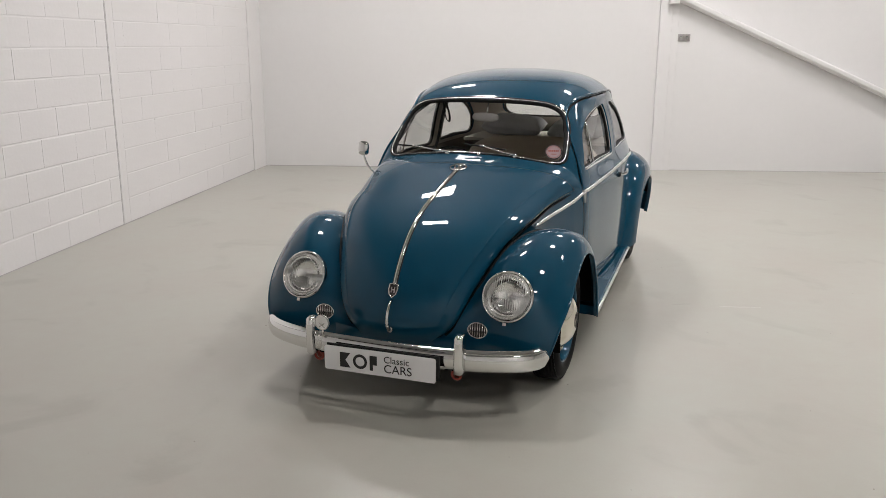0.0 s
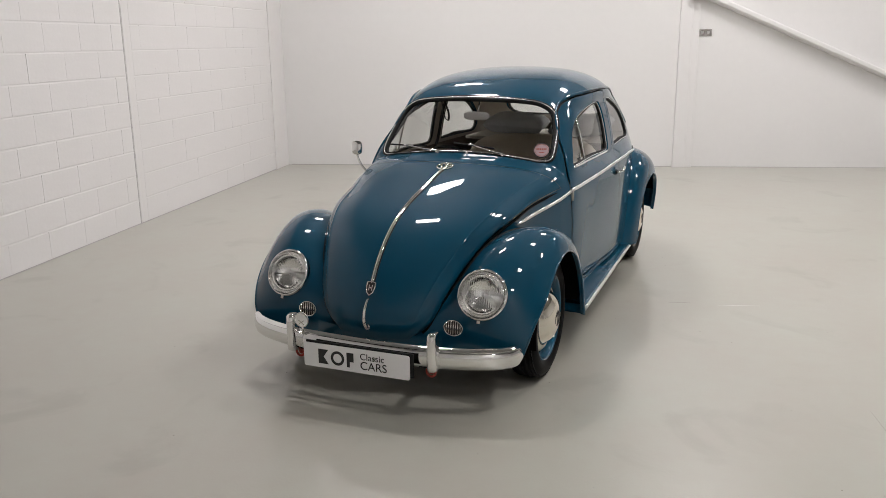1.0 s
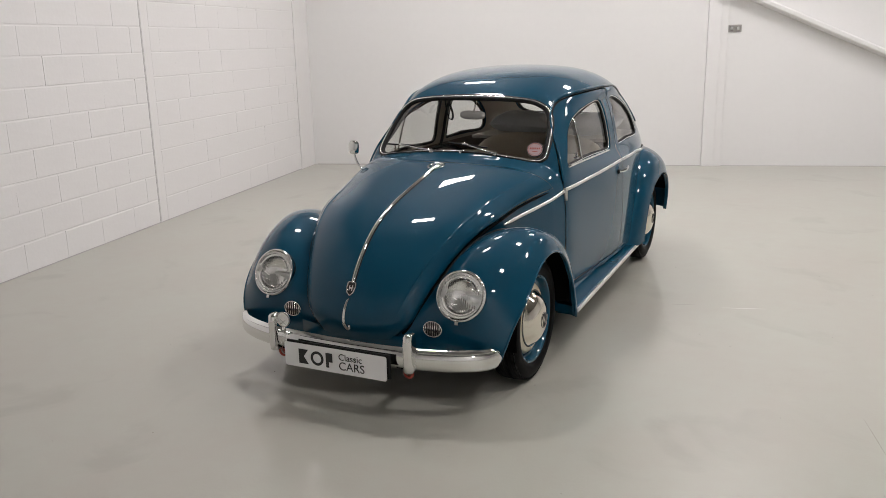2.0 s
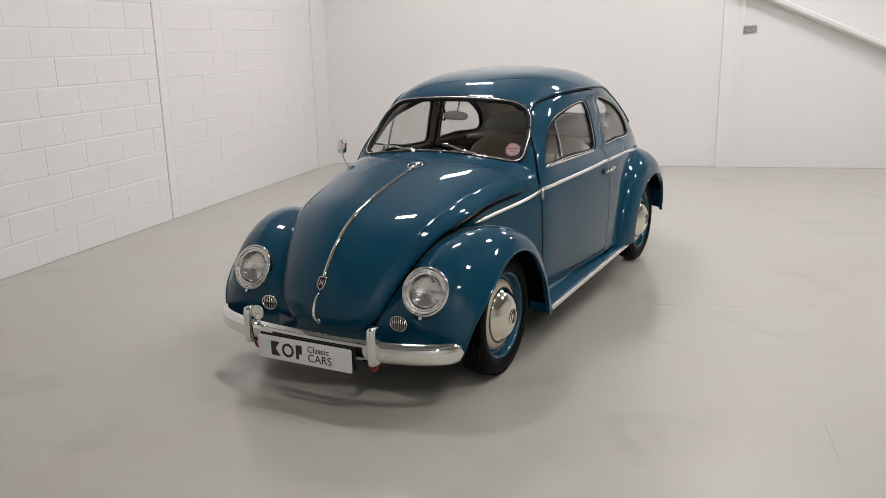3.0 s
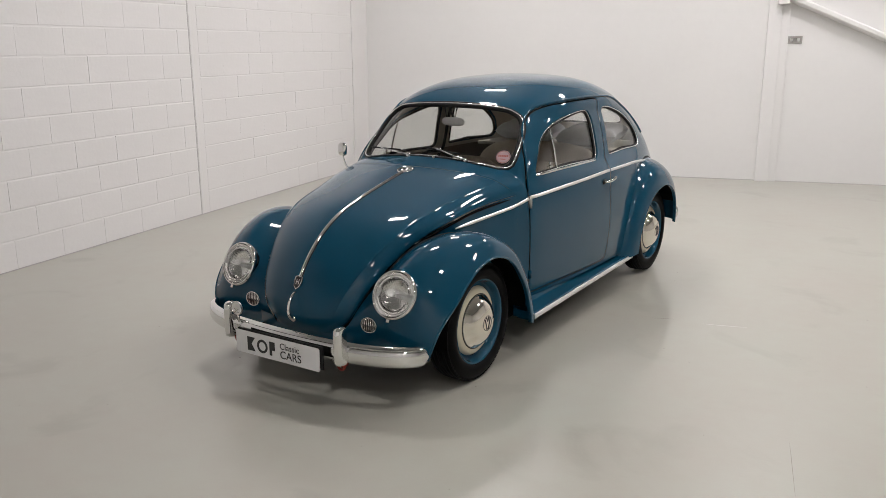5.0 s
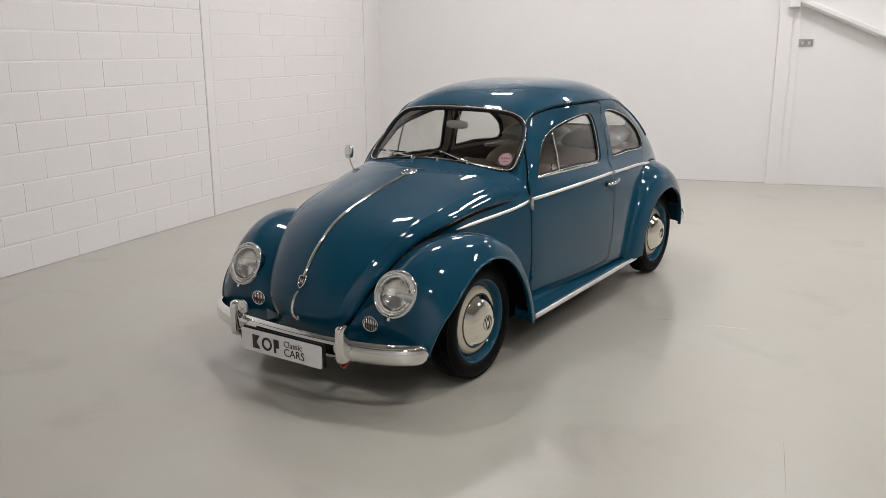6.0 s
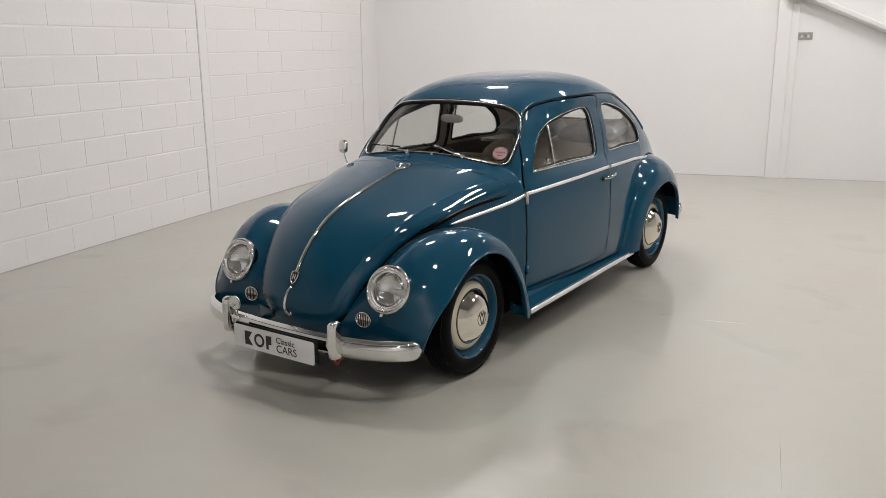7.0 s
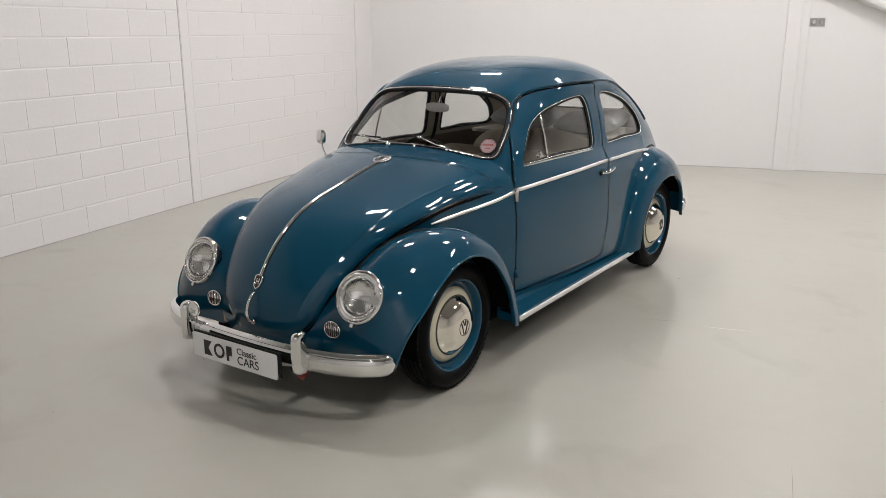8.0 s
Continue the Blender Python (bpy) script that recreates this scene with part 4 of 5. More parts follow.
bumper = smooth_part("front_bumper", blade(bumper_line(), 0.250, 0.348), CHROME, car, "curved chrome front bumper")
for x in (-0.345, 0.352):
    smooth_part("overrider", overrider(x, -0.672, 0.250, 0.428), CHROME, bumper, "upright chrome overrider", 60)
rear_bumper = smooth_part("rear_bumper", blade(bumper_line(False), 0.33, 0.43, False), CHROME, car, "chrome rear bumper")
for x in (-0.35, 0.35):
    smooth_part("overrider", overrider(x, 3.212, 0.29, 0.46, -1), CHROME, rear_bumper, "upright chrome overrider", 60)
for x in (-0.30, 0.30):
    part("bracket", mesh_from("bracket", *box(x - 0.02, x + 0.02, -0.65, -0.40, 0.256, 0.276), smooth=False), DARK, bumper)
    part("bracket", mesh_from("bracket", *box(x - 0.02, x + 0.02, 2.95, 3.23, 0.32, 0.36), smooth=False), DARK, rear_bumper)

# tow eyes: red rings below the bumper
for x in (-0.330, 0.330):
    eye = part("tow_eye", mesh_from("tow_eye", *tube(circle_line((x, -0.635, 0.235), (0, -1, 0), 0.020, 24), 0.006, closed=True, sides=8)), RED, car, "red enamelled tow eye")
    part("core", mesh_from("core", *tube([(x, -0.628, 0.235), (x, -0.60, 0.235)], 0.014, sides=12)), RED, eye)

# number plate with its dark backing
plate = empty("number_plate", pose(0.0, -0.706, 0.265, 0, 0, 1.2))
plate.parent = car
rounded = [(sx * (0.260 - 0.010 + 0.010 * math.cos(q)), sz * (0.0555 - 0.010 + 0.010 * math.sin(q))) for sx, sz, q0 in ((1, 1, 0), (-1, 1, 1), (-1, -1, 0), (1, -1, 1)) for q in (np.linspace(0, math.pi / 2, 6) if q0 == 0 else np.linspace(math.pi / 2, 0, 6))]
k = len(rounded)
face = ([(x, y, z) for y in (-0.002, 0.002) for x, z in rounded], [tuple(range(k)), tuple(range(2 * k - 1, k - 1, -1))] + [(i, k + i, k + (i + 1) % k, (i + 1) % k) for i in range(k)])
smooth_part("plate_face", face, PLATE, plate, "white acrylic plate", 30)
part("backing", mesh_from("backing", *box(-0.250, 0.275, 0.004, 0.012, -0.045, 0.064), smooth=False), RUBBER, plate, "black plate backing")
# the maker's mark as plain dark shapes
mark = []
x0, zc, hh = -0.185, -0.002, 0.034
for outline_xz in ([(0, -hh), (0.050, -hh), (0.026, 0.0), (0.050, hh), (0, hh)], [(0.142, -hh), (0.157, -hh), (0.157, -0.008), (0.176, -0.008), (0.176, hh), (0.142, hh)]):
    n = len(outline_xz)
    v = [(x0 + x, y, zc + z) for y in (-0.0034, -0.0022) for x, z in outline_xz]
    mark.append((v, [tuple(range(n)), tuple(range(2 * n - 1, n - 1, -1))] + [(i, n + i, n + (i + 1) % n, (i + 1) % n) for i in range(n)]))
ringpts = [Vector((x0 + 0.096 + 0.0275 * math.cos(a), -0.0028, zc + 0.0275 * math.sin(a))) for a in np.linspace(0, 2 * math.pi, 34, endpoint=False)]
mark.append(tube(ringpts, 0.0085, closed=True, sides=4, flat=0.10, up=(0, 1, 0)))
part("mark", mesh_from("mark", *joined(*mark), smooth=False), BLACK, plate, "plain dark shapes printed on the plate")
lettering("Classic", 0.043, BLACK, plate, pose(0.022, -0.0030, 0.008, 90, 0, 0), "lettering")
lettering("CARS", 0.054, BLACK, plate, pose(0.022, -0.0030, -0.037, 90, 0, 0), "lettering")

# round badge beside one overrider
bp = Vector((-0.292, -0.668, 0.405))
badge = part("badge", mesh_from("badge", *tube([bp + Vector((0, -0.004, 0)), bp + Vector((0, 0.004, 0))], 0.034, sides=28), smooth=False), POLISHED, bumper, "round grey metal badge")
part("badge_rim", mesh_from("badge_rim", *tube(circle_line(bp + Vector((0, -0.004, 0)), (0, 1, 0), 0.033, 28), 0.003, closed=True, sides=6)), CHROME, bumper)
part("badge_cross", mesh_from("badge_cross", *joined(tube([bp + Vector((-0.014, -0.0058, -0.022)), bp + Vector((0.014, -0.0058, -0.002))], 0.0022, sides=5), tube([bp + Vector((0.014, -0.0058, -0.022)), bp + Vector((-0.014, -0.0058, -0.002))], 0.0022, sides=5))), CHROME, bumper)
part("badge_stem", mesh_from("badge_stem", *tube([bp + Vector((0, 0.003, -0.03)), bp + Vector((0, 0.008, -0.07))], 0.006, sides=8)), CHROME, bumper)

# ---- headlamps, horn grilles ----


def headlamp(sgn):
    c, axis = headlamp_axis(sgn)
    m = Matrix.Translation(c) @ axis.to_track_quat("X", "Z").to_matrix().to_4x4()
    root = empty("headlamp", m)
    root.parent = car
    tagged(root, "round chrome headlamp with a fluted glass lens")
    part("chrome_ring", mesh_from("chrome_ring", *revolve([(0.112, -0.030), (0.1150, -0.012), (0.1145, 0.001), (0.1120, 0.008), (0.1085, 0.0115), (0.1055, 0.0105), (0.1040, 0.004)], 64)), CHROME, root, "chrome headlamp ring")
    part("reflector", mesh_from("reflector", *revolve([(0.1042, 0.004), (0.098, -0.020), (0.085, -0.042), (0.063, -0.060), (0.031, -0.072), (0.001, -0.076)], 48)), SILVER, root, "silvered reflector bowl")
    part("bulb", mesh_from("bulb", *revolve([(0.001, -0.02), (0.006, -0.030), (0.008, -0.038), (0.008, -0.045), (0.010, -0.068)], 20)), POLISHED, root)
    V, rows = [], 40
    F = []
    for i in range(rows + 1):
        for j in range(81):
            y, z = 0.1045 * (2 * j / 80 - 1), 0.1045 * (2 * i / rows - 1)
            d = math.hypot(y, z)
            if d > 0.1045:
                y, z, d = y * 0.1045 / d, z * 0.1045 / d, 0.1045
            flute = 0.0010 * math.sin(y * 2 * math.pi / 0.0098) if d < 0.092 and -0.055 < z else 0
            V.append((0.006 + 0.024 * (1 - (d / 0.1045) ** 2) + flute, y, z))
    F = [(i * 81 + j, i * 81 + j + 1, (i + 1) * 81 + j + 1, (i + 1) * 81 + j) for i in range(rows) for j in range(80)]
    bm = bmesh.new()
    vs = [bm.verts.new(v) for v in V]
    for q in F:
        bm.faces.new([vs[i] for i in q])
    bmesh.ops.remove_doubles(bm, verts=bm.verts, dist=0.00005)
    bmesh.ops.dissolve_degenerate(bm, edges=bm.edges, dist=0.00002)
    me = bpy.data.meshes.new("lens")
    bm.to_mesh(me)
    bm.free()
    me.shade_smooth()
    lens = part("lens", me, LENS, root, "fluted clear glass lens")
    lens.visible_shadow = False
    part("ring_screw", mesh_from("ring_screw", *box(0.0, 0.012, -0.008, 0.008, -0.128, -0.112), smooth=False), CHROME, root, bevel=0.002)


def horn_grille(sgn):
    tree = fender_trees["front_fender", sgn]
    hit = tree.ray_cast(Vector((sgn * 0.374, -1.5, 0.391)), Vector((0, 1, 0)))
    p, n = hit[0], hit[1]
    if n.y > 0:
        n = -n
    q = n.to_track_quat("Z", "Y").to_matrix().to_4x4()
    root = empty("horn_grille", Matrix.Translation(p + n * 0.004) @ q)
    root.parent = car
    tagged(root, "oval chrome horn grille with dark slots")
    a, b = 0.044, 0.034
    k = 36
    part("backing", mesh_from("backing", [(a * math.cos(t), b * math.sin(t), -0.001) for t in np.linspace(0, 2 * math.pi, k, endpoint=False)], [tuple(range(k))], smooth=False), BLACK, root, "dark slots")
    part("rim", mesh_from("rim", *tube([(a * math.cos(t), b * math.sin(t), 0.001) for t in np.linspace(0, 2 * math.pi, k, endpoint=False)], 0.0032, closed=True, sides=6)), CHROME, root)
    for x in np.linspace(-0.033, 0.033, 7):
        h = b * math.sqrt(1 - (x / a) ** 2)
        part("slat", mesh_from("slat", *tube([(x, -h, 0.001), (x, h, 0.001)], 0.0028, sides=6)), CHROME, root)


for sgn in (1, -1):
    headlamp(sgn)
    horn_grille(sgn)

# ---- hood trim ----
hood_tree = BVHTree.FromPolygons([tuple(v.co) for v in hood.data.vertices], [tuple(p.vertices) for p in hood.data.polygons])


def hood_centre(i, off=0.0):
    r0, r1 = front_rows[max(i - 1, 0)], front_rows[min(i + 1, len(front_rows) - 1)]
    t = Vector((0, r1[0] - r0[0], r1[1] - r0[1])).normalized()
    n = Vector((0, -t.z, t.y))
    return Vector((0, front_rows[i][0], front_rows[i][1])) + n * off, t, n


i_crest = int(np.argmin(np.abs(front_rows[:hood_end, 1] - 0.546)))
line = [hood_centre(i, 0.003)[0] for i in range(i_crest + 2, hood_end - 3)]
strip = part("centre_strip", mesh_from("centre_strip", *tube(line, 0.0085, sides=10, flat=0.75, up=(0, -0.6, 0.8))), CHROME, hood, "chrome centre strip")
bed = [hood_centre(i, 0.0008)[0] for i in range(i_crest + 2, hood_end - 3)]
part("strip_bed", mesh_from("strip_bed", *tube(bed, 0.0135, sides=8, flat=0.22, up=(0, -0.6, 0.8))), RUBBER, hood, "dark bed of the chrome strip")
p, t, n = hood_centre(i_crest, 0.004)
m = Matrix.Translation(p) @ Matrix((Vector((1, 0, 0)), t, n)).transposed().to_4x4()
shield = [(-0.020, 0.026), (0, 0.031), (0.020, 0.026), (0.021, 0.004), (0.015, -0.020), (0, -0.034), (-0.015, -0.020), (-0.021, 0.004)]
crest = part("crest", mesh_from("crest", [(x, y, z) for z in (-0.003, 0.004) for x, y in shield], [tuple(range(8))[::-1], tuple(range(8, 16))] + [(i, (i + 1) % 8, 8 + (i + 1) % 8, 8 + i) for i in range(8)], smooth=False), BLACK, hood, "small shield badge in black and chrome", at=m)
part("crest_rim", mesh_from("crest_rim", *tube([(x, y, 0.004) for x, y in shield], 0.0032, closed=True, sides=6)), CHROME, hood, at=m)
part("crest_figure", mesh_from("crest_figure", *joined(box(-0.009, -0.005, -0.012, 0.014, 0.004, 0.006), box(0.005, 0.009, -0.012, 0.014, 0.004, 0.006), box(-0.0045, 0.0045, -0.002, 0.003, 0.004, 0.006)), smooth=False), CHROME, hood, at=m)
i0 = int(np.argmin(np.abs(front_rows[:hood_end, 1] - 0.385)))
i1 = int(np.argmin(np.abs(front_rows[:hood_end, 1] - 0.500)))
grip = [hood_centre(i0, 0.004)[0], hood_centre(i0 + 1, 0.024)[0], hood_centre((2 * i0 + i1) // 3, 0.036)[0], hood_centre((i0 + 2 * i1) // 3, 0.034)[0], hood_centre(i1 - 1, 0.020)[0], hood_centre(i1, 0.002)[0]]
handle = part("hood_handle", mesh_from("hood_handle", *tube(smooth_line(grip, 26), 0.0085, sides=10, taper=[1.1 - 0.5 * i / 25 for i in range(26)])), CHROME, hood, "chrome hood handle")
p, t, n = hood_centre(i0, 0.002)
part("handle_foot", mesh_from("handle_foot", *tube([p - n * 0.002, p + n * 0.012], 0.013, sides=16)), CHROME, hood)
ie = hood_end - 5
p, t, n = hood_centre(ie, 0.006)
m = Matrix.Translation(p) @ Matrix((Vector((1, 0, 0)), t, n)).transposed().to_4x4()
emb = [tube([(0.042 * math.cos(a), 0.042 * math.sin(a), 0) for a in np.linspace(0, 2 * math.pi, 32, endpoint=False)], 0.0042, closed=True, sides=6)]
for a, b in (((-0.028, 0.028), (-0.006, -0.036)), ((0.028, 0.028), (0.006, -0.036)), ((-0.012, 0.037), (0, 0.008)), ((0.012, 0.037), (0, 0.008))):
    emb.append(tube([(*a, 0), (*b, 0)], 0.0045, sides=6))
part("hood_emblem", mesh_from("hood_emblem", *joined(*emb)), CHROME, hood, "round chrome emblem", at=m)

# ---- wipers, washer, mirror ----
for pivot, mid_xz, end_a, end_b in (((-0.142, 0.543, 1.016), (-0.344, 1.048), (-0.462, 1.044), (-0.219, 1.046)), ((0.242, 0.548, 1.012), (0.052, 1.065), (-0.058, 1.069), (0.185, 1.048))):
    base, mid = Vector(pivot), on_screen(*mid_xz, 0.030)[0]
    w = empty("wiper", Matrix())
    w.parent = car
    part("spindle", mesh_from("spindle", *tube([base + Vector((0, 0.020, -0.024)), base + Vector((0, -0.010, 0.014))], 0.011, sides=12)), CHROME, w)
    part("arm", mesh_from("arm", *tube([base + Vector((0.012, -0.012, 0.008)), base + Vector((0, -0.010, 0.014)), base.lerp(mid, 0.35) + Vector((0, -0.008, 0.006)), mid], 0.0046, sides=8, taper=[0.9, 1.3, 1.0, 0.7])), CHROME, w, "bright wiper arm")
    part("clip", mesh_from("clip", *tube([mid + Vector((-0.014, 0, 0)), mid + Vector((0.014, 0, 0))], 0.0065, sides=8)), CHROME, w)
    ends = [on_screen(end_a[0] + (end_b[0] - end_a[0]) * f, end_a[1] + (end_b[1] - end_a[1]) * f, 0.016)[0] for f in np.linspace(0, 1, 10)]
    part("blade", mesh_from("blade", *tube(ends, 0.0048, sides=6)), RUBBER, w, "black rubber wiper blade")
part("washer_jet", mesh_from("washer_jet", *tube([(0.04, 0.535, 1.008), (0.04, 0.530, 1.030)], 0.007, sides=10)), CHROME, car, "small chrome washer jet")

mirror = empty("wing_mirror", Matrix())
mirror.parent = car
tagged(mirror, "round chrome wing mirror on a curved stem")
foot = on_side(0.612, 0.868, -1)[0]
stem = smooth_line([foot, foot + Vector((-0.035, -0.015, 0.030)), foot + Vector((-0.060, -0.02, 0.075)), foot + Vector((-0.075, -0.02, 0.125))], 16)
part("stem", mesh_from("stem", *tube(stem, 0.0055, sides=8)), CHROME, mirror)
mc = foot + Vector((-0.072, -0.02, 0.148))
mm = Matrix.Translation(mc) @ Vector((-0.10, -1.0, 0.05)).to_track_quat("X", "Z").to_matrix().to_4x4()
shell, ring = [], 28
for depth, scale in ((-0.009, 0.86), (-0.006, 1.0), (0.004, 1.0), (0.010, 0.90), (0.016, 0.66), (0.019, 0.30)):
    for q in range(ring):
        a = 2 * math.pi * q / ring
        shell.append((depth, 0.034 * scale * math.copysign(abs(math.cos(a)) ** 0.6, math.cos(a)), 0.040 * scale * math.copysign(abs(math.sin(a)) ** 0.6, math.sin(a))))
faces = [(i * ring + q, i * ring + (q + 1) % ring, (i + 1) * ring + (q + 1) % ring, (i + 1) * ring + q) for i in range(5) for q in range(ring)] + [tuple(range(ring))[::-1], tuple(5 * ring + q for q in range(ring))]
part("shell", mesh_from("shell", shell, faces), CHROME, mirror, at=mm)

# round paper disc on the windscreen
p, n = on_screen(0.438, 1.042, -0.012)
n = n if n.y < 0 else -n
disc = empty("windscreen_disc", Matrix.Translation(p + n * 0.002) @ n.to_track_quat("Z", "Y").to_matrix().to_4x4())
disc.parent = car
part("holder", mesh_from("holder", *tube([(0, 0, -0.002), (0, 0, 0.0)], 0.045, sides=32), smooth=False), BLACK, disc, "dark round holder")
part("paper", mesh_from("paper", *tube([(0, 0, 0.0005), (0, 0, 0.0015)], 0.040, sides=32), smooth=False), PINK, disc, "round pale pink paper disc")
part("print", mesh_from("print", *joined(*[box(x, x + 0.006, 0.000, 0.011, 0.0018, 0.0022) for x in np.arange(-0.028, 0.024, 0.0095)], box(-0.014, 0.014, -0.016, -0.012, 0.0018, 0.0022), tube([(0.036 * math.cos(q), 0.036 * math.sin(q), 0.0017) for q in np.linspace(0, 2 * math.pi, 30, endpoint=False)], 0.0012, closed=True, sides=4)), smooth=False), RED, disc)

# small unreadable print on the rear window
pr = []
for a, b in ((-0.075, -0.035), (-0.028, -0.012), (-0.005, 0.055)):
    q0, q1 = on_screen(a, 1.165, 0.0, 3.6, -1)[0], on_screen(b, 1.165, 0.0, 3.6, -1)[0]
    pr.append(tube([q0, q1], 0.005, sides=4, flat=0.15, up=(0, 1, 0.6)))
part("window_print", mesh_from("window_print", *joined(*pr), smooth=False), BLACK, body, "small dark print")

# ---- cabin ----


def pad(name, size, m, material, parent, label="", power=3.2):
    """A stuffed pad: a rounded block."""
    V, F, nu, nv = [], [], 22, 14
    for i in range(nv + 1):
        ph = -math.pi / 2 + math.pi * i / nv
        for j in range(nu):
            th = 2 * math.pi * j / nu
            f = lambda c: math.copysign(abs(c) ** (2 / power), c)
            V.append((size[0] * f(math.cos(ph)) * f(math.cos(th)), size[1] * f(math.cos(ph)) * f(math.sin(th)), size[2] * f(math.sin(ph))))
    F = [(i * nu + j, i * nu + (j + 1) % nu, (i + 1) * nu + (j + 1) % nu, (i + 1) * nu + j) for i in range(nv) for j in range(nu)]
    return part(name, mesh_from(name, V, F), material, parent, label, at=m)


for sx in (-0.30, 0.30):
    seat = empty("front_seat", pose(sx, 1.15, 0.30))
    seat.parent = car
    pad("seat_cushion", (0.23, 0.25, 0.075), pose(0, 0.0, 0.22, 6), SEAT, seat)
    pad("backrest", (0.225, 0.060, 0.25), pose(0, 0.27, 0.365, -16), SEAT, seat, "beige padded backrest")
rear = empty("rear_seat", pose(0, 1.70, 0.30))
rear.parent = car
pad("seat_cushion", (0.52, 0.22, 0.10), pose(0, -0.08, 0.20, 6), SEAT, rear)
pad("backrest", (0.485, 0.07, 0.27), pose(0, 0.14, 0.425, -20), SEAT, rear, "beige padded rear backrest")


def pillow(a, b, h):
    """A stuffed cushion with a seam, pinched corners and soft creases."""
    n = 28
    V, F = [], []
    for side in (1, -1):
        for i in range(n + 1):
            for j in range(n + 1):
                u, v = 2 * i / n - 1, 2 * j / n - 1
                swell = ((1 - u ** 4) * (1 - v ** 4)) ** 0.45
                crease = 0.006 * math.sin(7 * u + 3 * v) * math.sin(5 * v - 2 * u) * swell
                V.append((a * u * (1 - 0.10 * (1 - v * v)), b * v * (1 - 0.12 * (1 - u * u)), side * (h * swell + crease)))
        o = 0 if side > 0 else (n + 1) ** 2
        for i in range(n):
            for j in range(n):
                q = (o + i * (n + 1) + j, o + (i + 1) * (n + 1) + j, o + (i + 1) * (n + 1) + j + 1, o + i * (n + 1) + j + 1)
                F.append(q if side > 0 else q[::-1])
    return V, F


for sx, sz, r in ((-0.197, 1.030, 3), (0.285, 1.026, -5)):
    cushion = part("cushion", mesh_from("cushion", *pillow(0.222, 0.155, 0.070)), CUSHION, at=car.matrix_basis @ pose(sx, 2.14, sz, 5, r, 4))
    tagged(cushion, "plump grey cloth cushion on the rear seat", "cushion", "cushions on the rear seat")
part("parcel_shelf", mesh_from("parcel_shelf", *box(-0.52, 0.52, 1.93, 2.56, 0.93, 0.95), smooth=False), LINER, car, "cloth-covered rear shelf")

dash = []
for i in range(25):
    x = -0.54 + 1.08 * i / 24
    y = 0.60 + 0.18 * (x / 0.54) ** 2 * 0.5
    dash += [(x, y, 0.985 - 0.05 * (x / 0.54) ** 2), (x, 0.76, 0.985 - 0.03 * (x / 0.54) ** 2), (x, 0.785, 0.965), (x, 0.775, 0.80)]
part("dashboard", mesh_from("dashboard", dash, [(4 * i + k, 4 * i + 4 + k, 4 * i + 5 + k, 4 * i + 1 + k) for i in range(24) for k in range(3)]), TRIMCARD, car, "dark dashboard under the windscreen")
sw = empty("steering_wheel", pose(-0.30, 0.97, 0.805, 62, 0, 0))
sw.parent = car
part("rim", mesh_from("rim", *tube([(0.20 * math.cos(a), 0.20 * math.sin(a), 0) for a in np.linspace(0, 2 * math.pi, 40, endpoint=False)], 0.011, closed=True, sides=8)), RUBBER, sw, "thin black steering wheel rim")
for a in (0, math.pi):
    part("spoke", mesh_from("spoke", *tube([(0, 0, -0.03), (0.19 * math.cos(a), 0.19 * math.sin(a), 0)], 0.008, sides=6)), RUBBER, sw)
part("hub", mesh_from("hub", *tube([(0, 0, -0.06), (0, 0, -0.015)], 0.035, sides=16)), RUBBER, sw)
im = empty("inner_mirror", Matrix())
im.parent = car
tagged(im, "rounded grey-backed mirror hung inside the windscreen")
part("stem", mesh_from("stem", *tube([(0, 0.86, 1.32), (0.0, 0.805, 1.215)], 0.005, sides=8)), CHROME, im)
pad("head", (0.082, 0.014, 0.025), pose(-0.005, 0.800, 1.200, 0, 0, -6), SEALANT, im, "grey-backed mirror", 3.0)
loop = smooth_line([(-0.520, 1.49, 1.25), (-0.505, 1.48, 1.17), (-0.495, 1.50, 1.11), (-0.490, 1.54, 1.10), (-0.500, 1.56, 1.15), (-0.520, 1.52, 1.25)], 26)
part("grab_strap", mesh_from("grab_strap", *tube(loop, 0.008, sides=6, flat=0.4)), RUBBER, car, "dark looped grab strap")

# ---- blocks of the painted wall ----
block_meshes = {}


def rough_block(w, d, h, c, e):
    """A painted block: front edges rounded off unevenly, the face a little out of true."""
    n, V, F = 5, [], []
    jig = lambda k: random.uniform(1 - k, 1 + k)
    for layer in range(3):
        lip = (0, 0.45, 1)[layer]
        deep = (0.0, c * 0.35, c)[layer]
        ring = []
        for a, b in ((0, 0), (1, 0), (1, 1), (0, 1)):
            for q in range(n):
                f = q / n
                x, z = ((f, 0), (1, f), (1 - f, 1), (0, 1 - f))[(a, b) == (1, 0) and 1 or (a, b) == (1, 1) and 2 or (a, b) == (0, 1) and 3 or 0]
                inset_x, inset_z = e * (1 - lip) * jig(0.4), c * 2.8 * (1 - lip) * jig(0.35)
                ring.append((min(max(x * w, inset_x), w - inset_x), deep, min(max(z * h, inset_z), h - inset_z)))
        V += ring
    k = 4 * n
    V += [(x, d, z) for x, _, z in V[2 * k:3 * k]]
    F.append(tuple(range(k)))
    for layer in range(3):
        o = layer * k
        F += [(o + i, o + k + i, o + k + (i + 1) % k, o + (i + 1) % k) for i in range(k)]
    return V, F


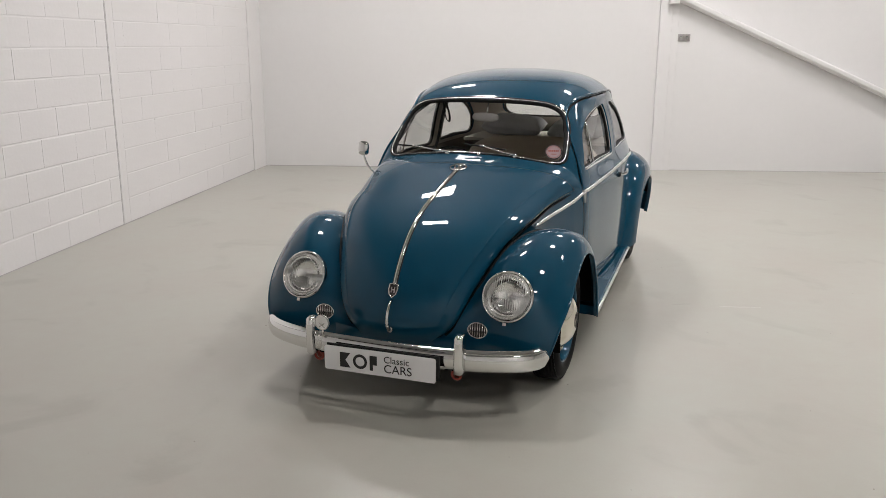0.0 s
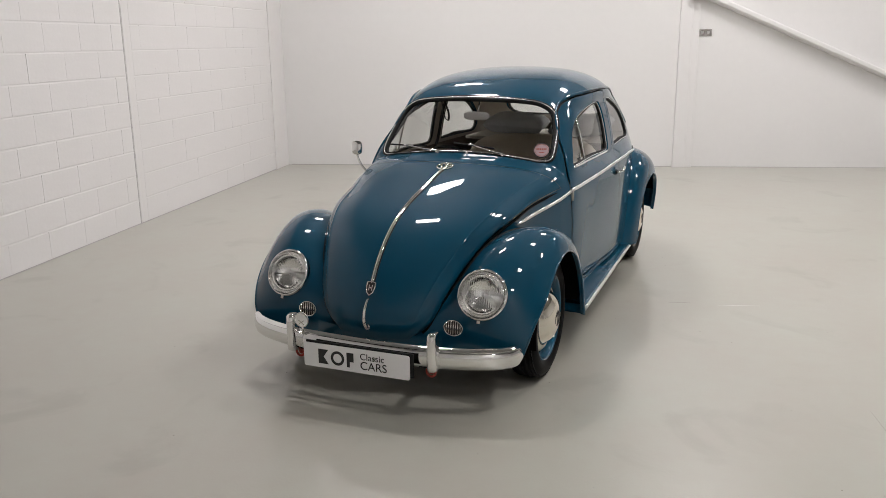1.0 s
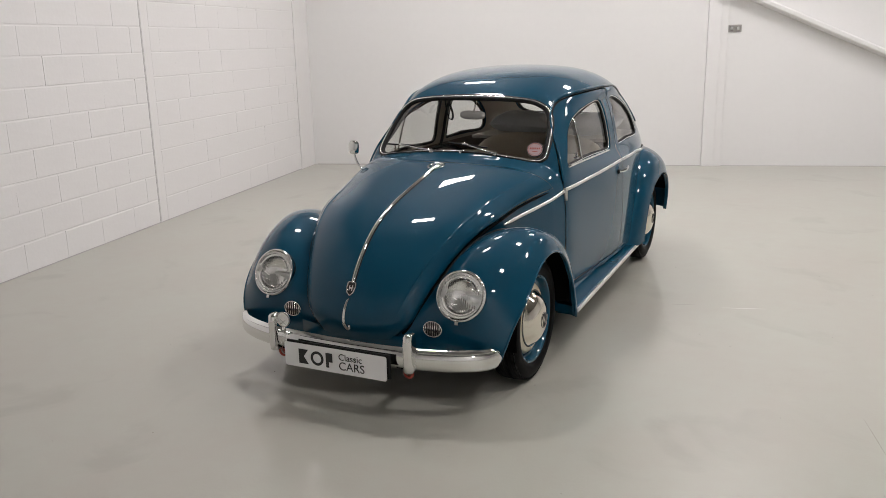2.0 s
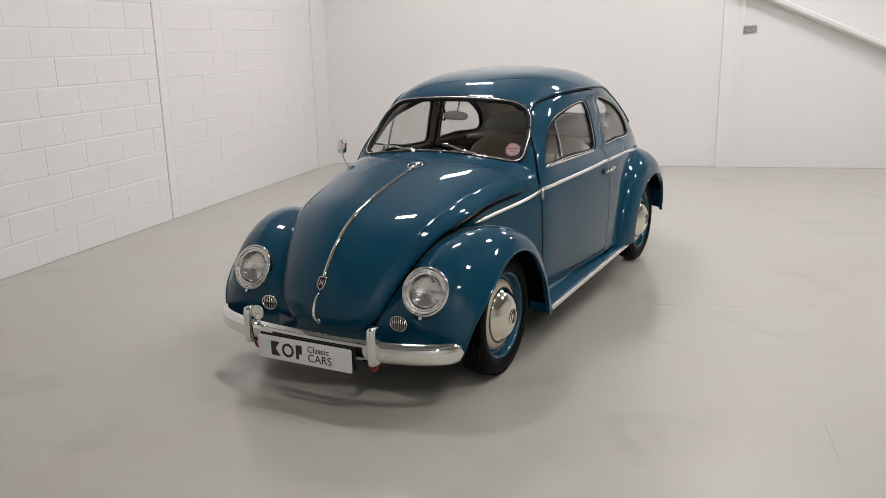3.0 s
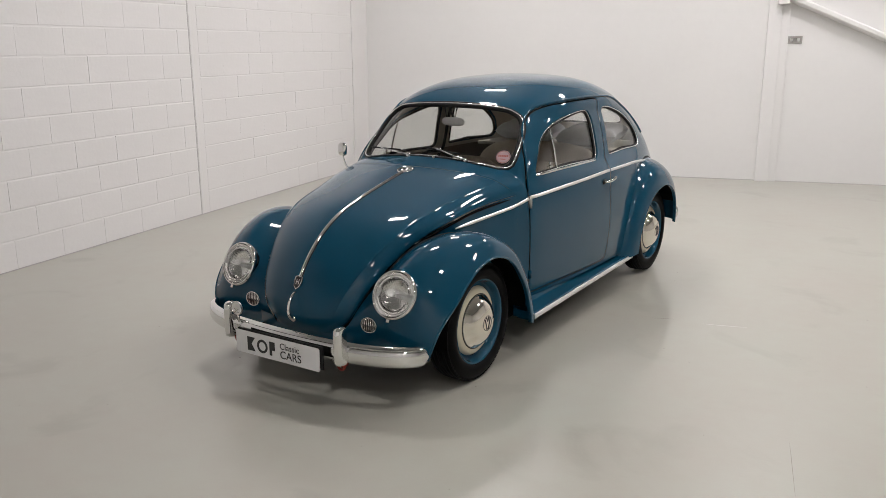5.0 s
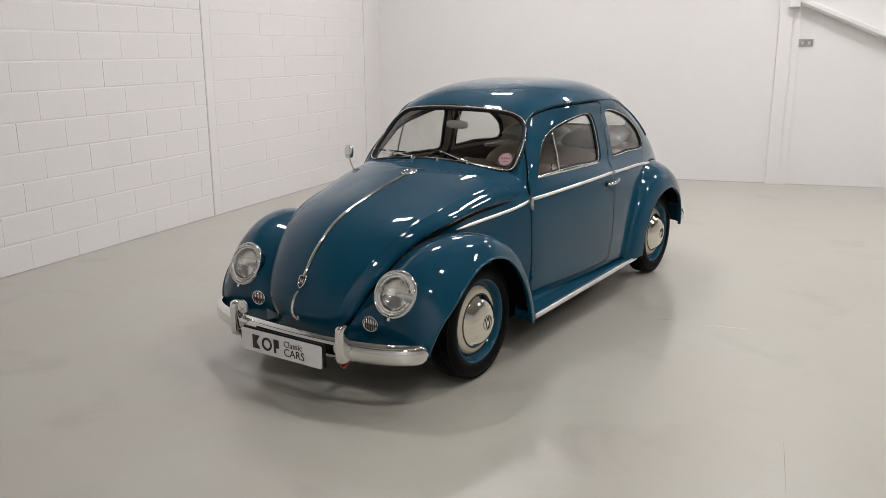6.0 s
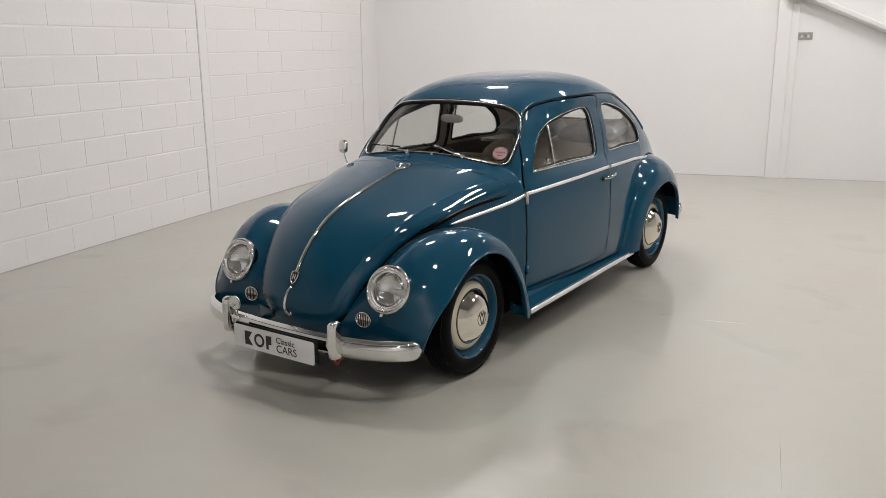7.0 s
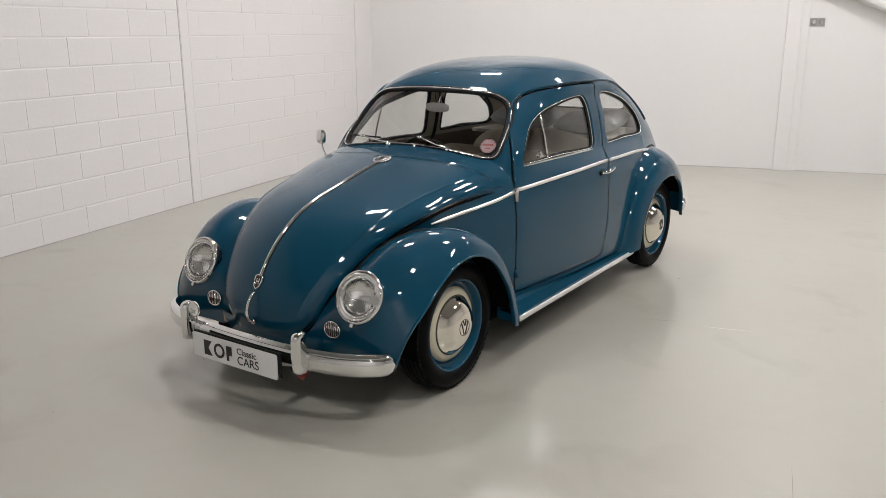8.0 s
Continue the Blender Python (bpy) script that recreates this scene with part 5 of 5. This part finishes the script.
def lay_blocks(s0, s1, courses, c, e):
    for course in range(courses):
        s = (5.464 if course % 2 == 0 else 5.688) - 0.448 * 40
        while s < s1:
            a, b = max(s + 0.0001, s0), min(s + 0.4479, s1)
            if b - a > 0.03:
                key = (round(b - a, 3), e, random.randrange(5))
                if key not in block_meshes:
                    v, f = rough_block(b - a, 0.02, 0.2185, c, e)
                    block_meshes[key] = mesh_from("block", v, f, smooth=False)
                lean = Matrix.Rotation(random.uniform(-0.0022, 0.0022), 4, "Z") @ Matrix.Rotation(random.uniform(-0.004, 0.004), 4, "X")
                part("block", block_meshes[key], BLOCKPAINT, wall_left, at=M_LEFT @ Matrix.Translation((a, random.uniform(-0.0008, 0.0004), 0.220 * course + 0.001)) @ lean)
            s += 0.448


lay_blocks(PILLAR_A + 0.002, JOINT_S - 0.127, 11, 0.0026, 0.0003)
lay_blocks(JOINT_S + 0.012, 8.2, 11, 0.0035, 0.0012)

# ---- marks on the floor ----
for nm, a, b, w in (("floor_scratch", (1.32, 1.44), (1.56, 1.52), 0.006), ("floor_scratch", (1.04, 1.385), (1.16, 1.435), 0.003), ("floor_scratch", (2.09, 0.15), (2.20, -0.28), 0.0014)):
    p, q = Vector((*a, 0.0006)), Vector((*b, 0.0006))
    bend = [p.lerp(q, k / 8) + Vector((random.uniform(-w, w) * 0.7, random.uniform(-w, w) * 0.7, 0)) for k in range(9)]
    m = part(nm, mesh_from(nm, *tube(bend, w, sides=4, flat=0.06, up=(0, 0, 1), taper=[0.3 + 0.7 * math.sin(math.pi * (k + 0.6) / 9.4) for k in range(9)]), smooth=False), SCUFF if w > 0.004 else CRACK)
    tagged(m, "thin pale scratch in the floor coating", "floor mark", kind="structure")

specks = []
for k in range(46):
    x, y, r = random.uniform(-1.6, 3.6), random.uniform(-2.2, 2.6), random.uniform(0.0015, 0.0045)
    specks.append(tube([(x, y, 0.0002), (x, y, 0.0009)], r, sides=6))
chips = part("floor_chips", mesh_from("floor_chips", *joined(*specks), smooth=False), CRACK)
tagged(chips, "tiny dark chips and grit on the floor coating", "floor chips", kind="stuff")
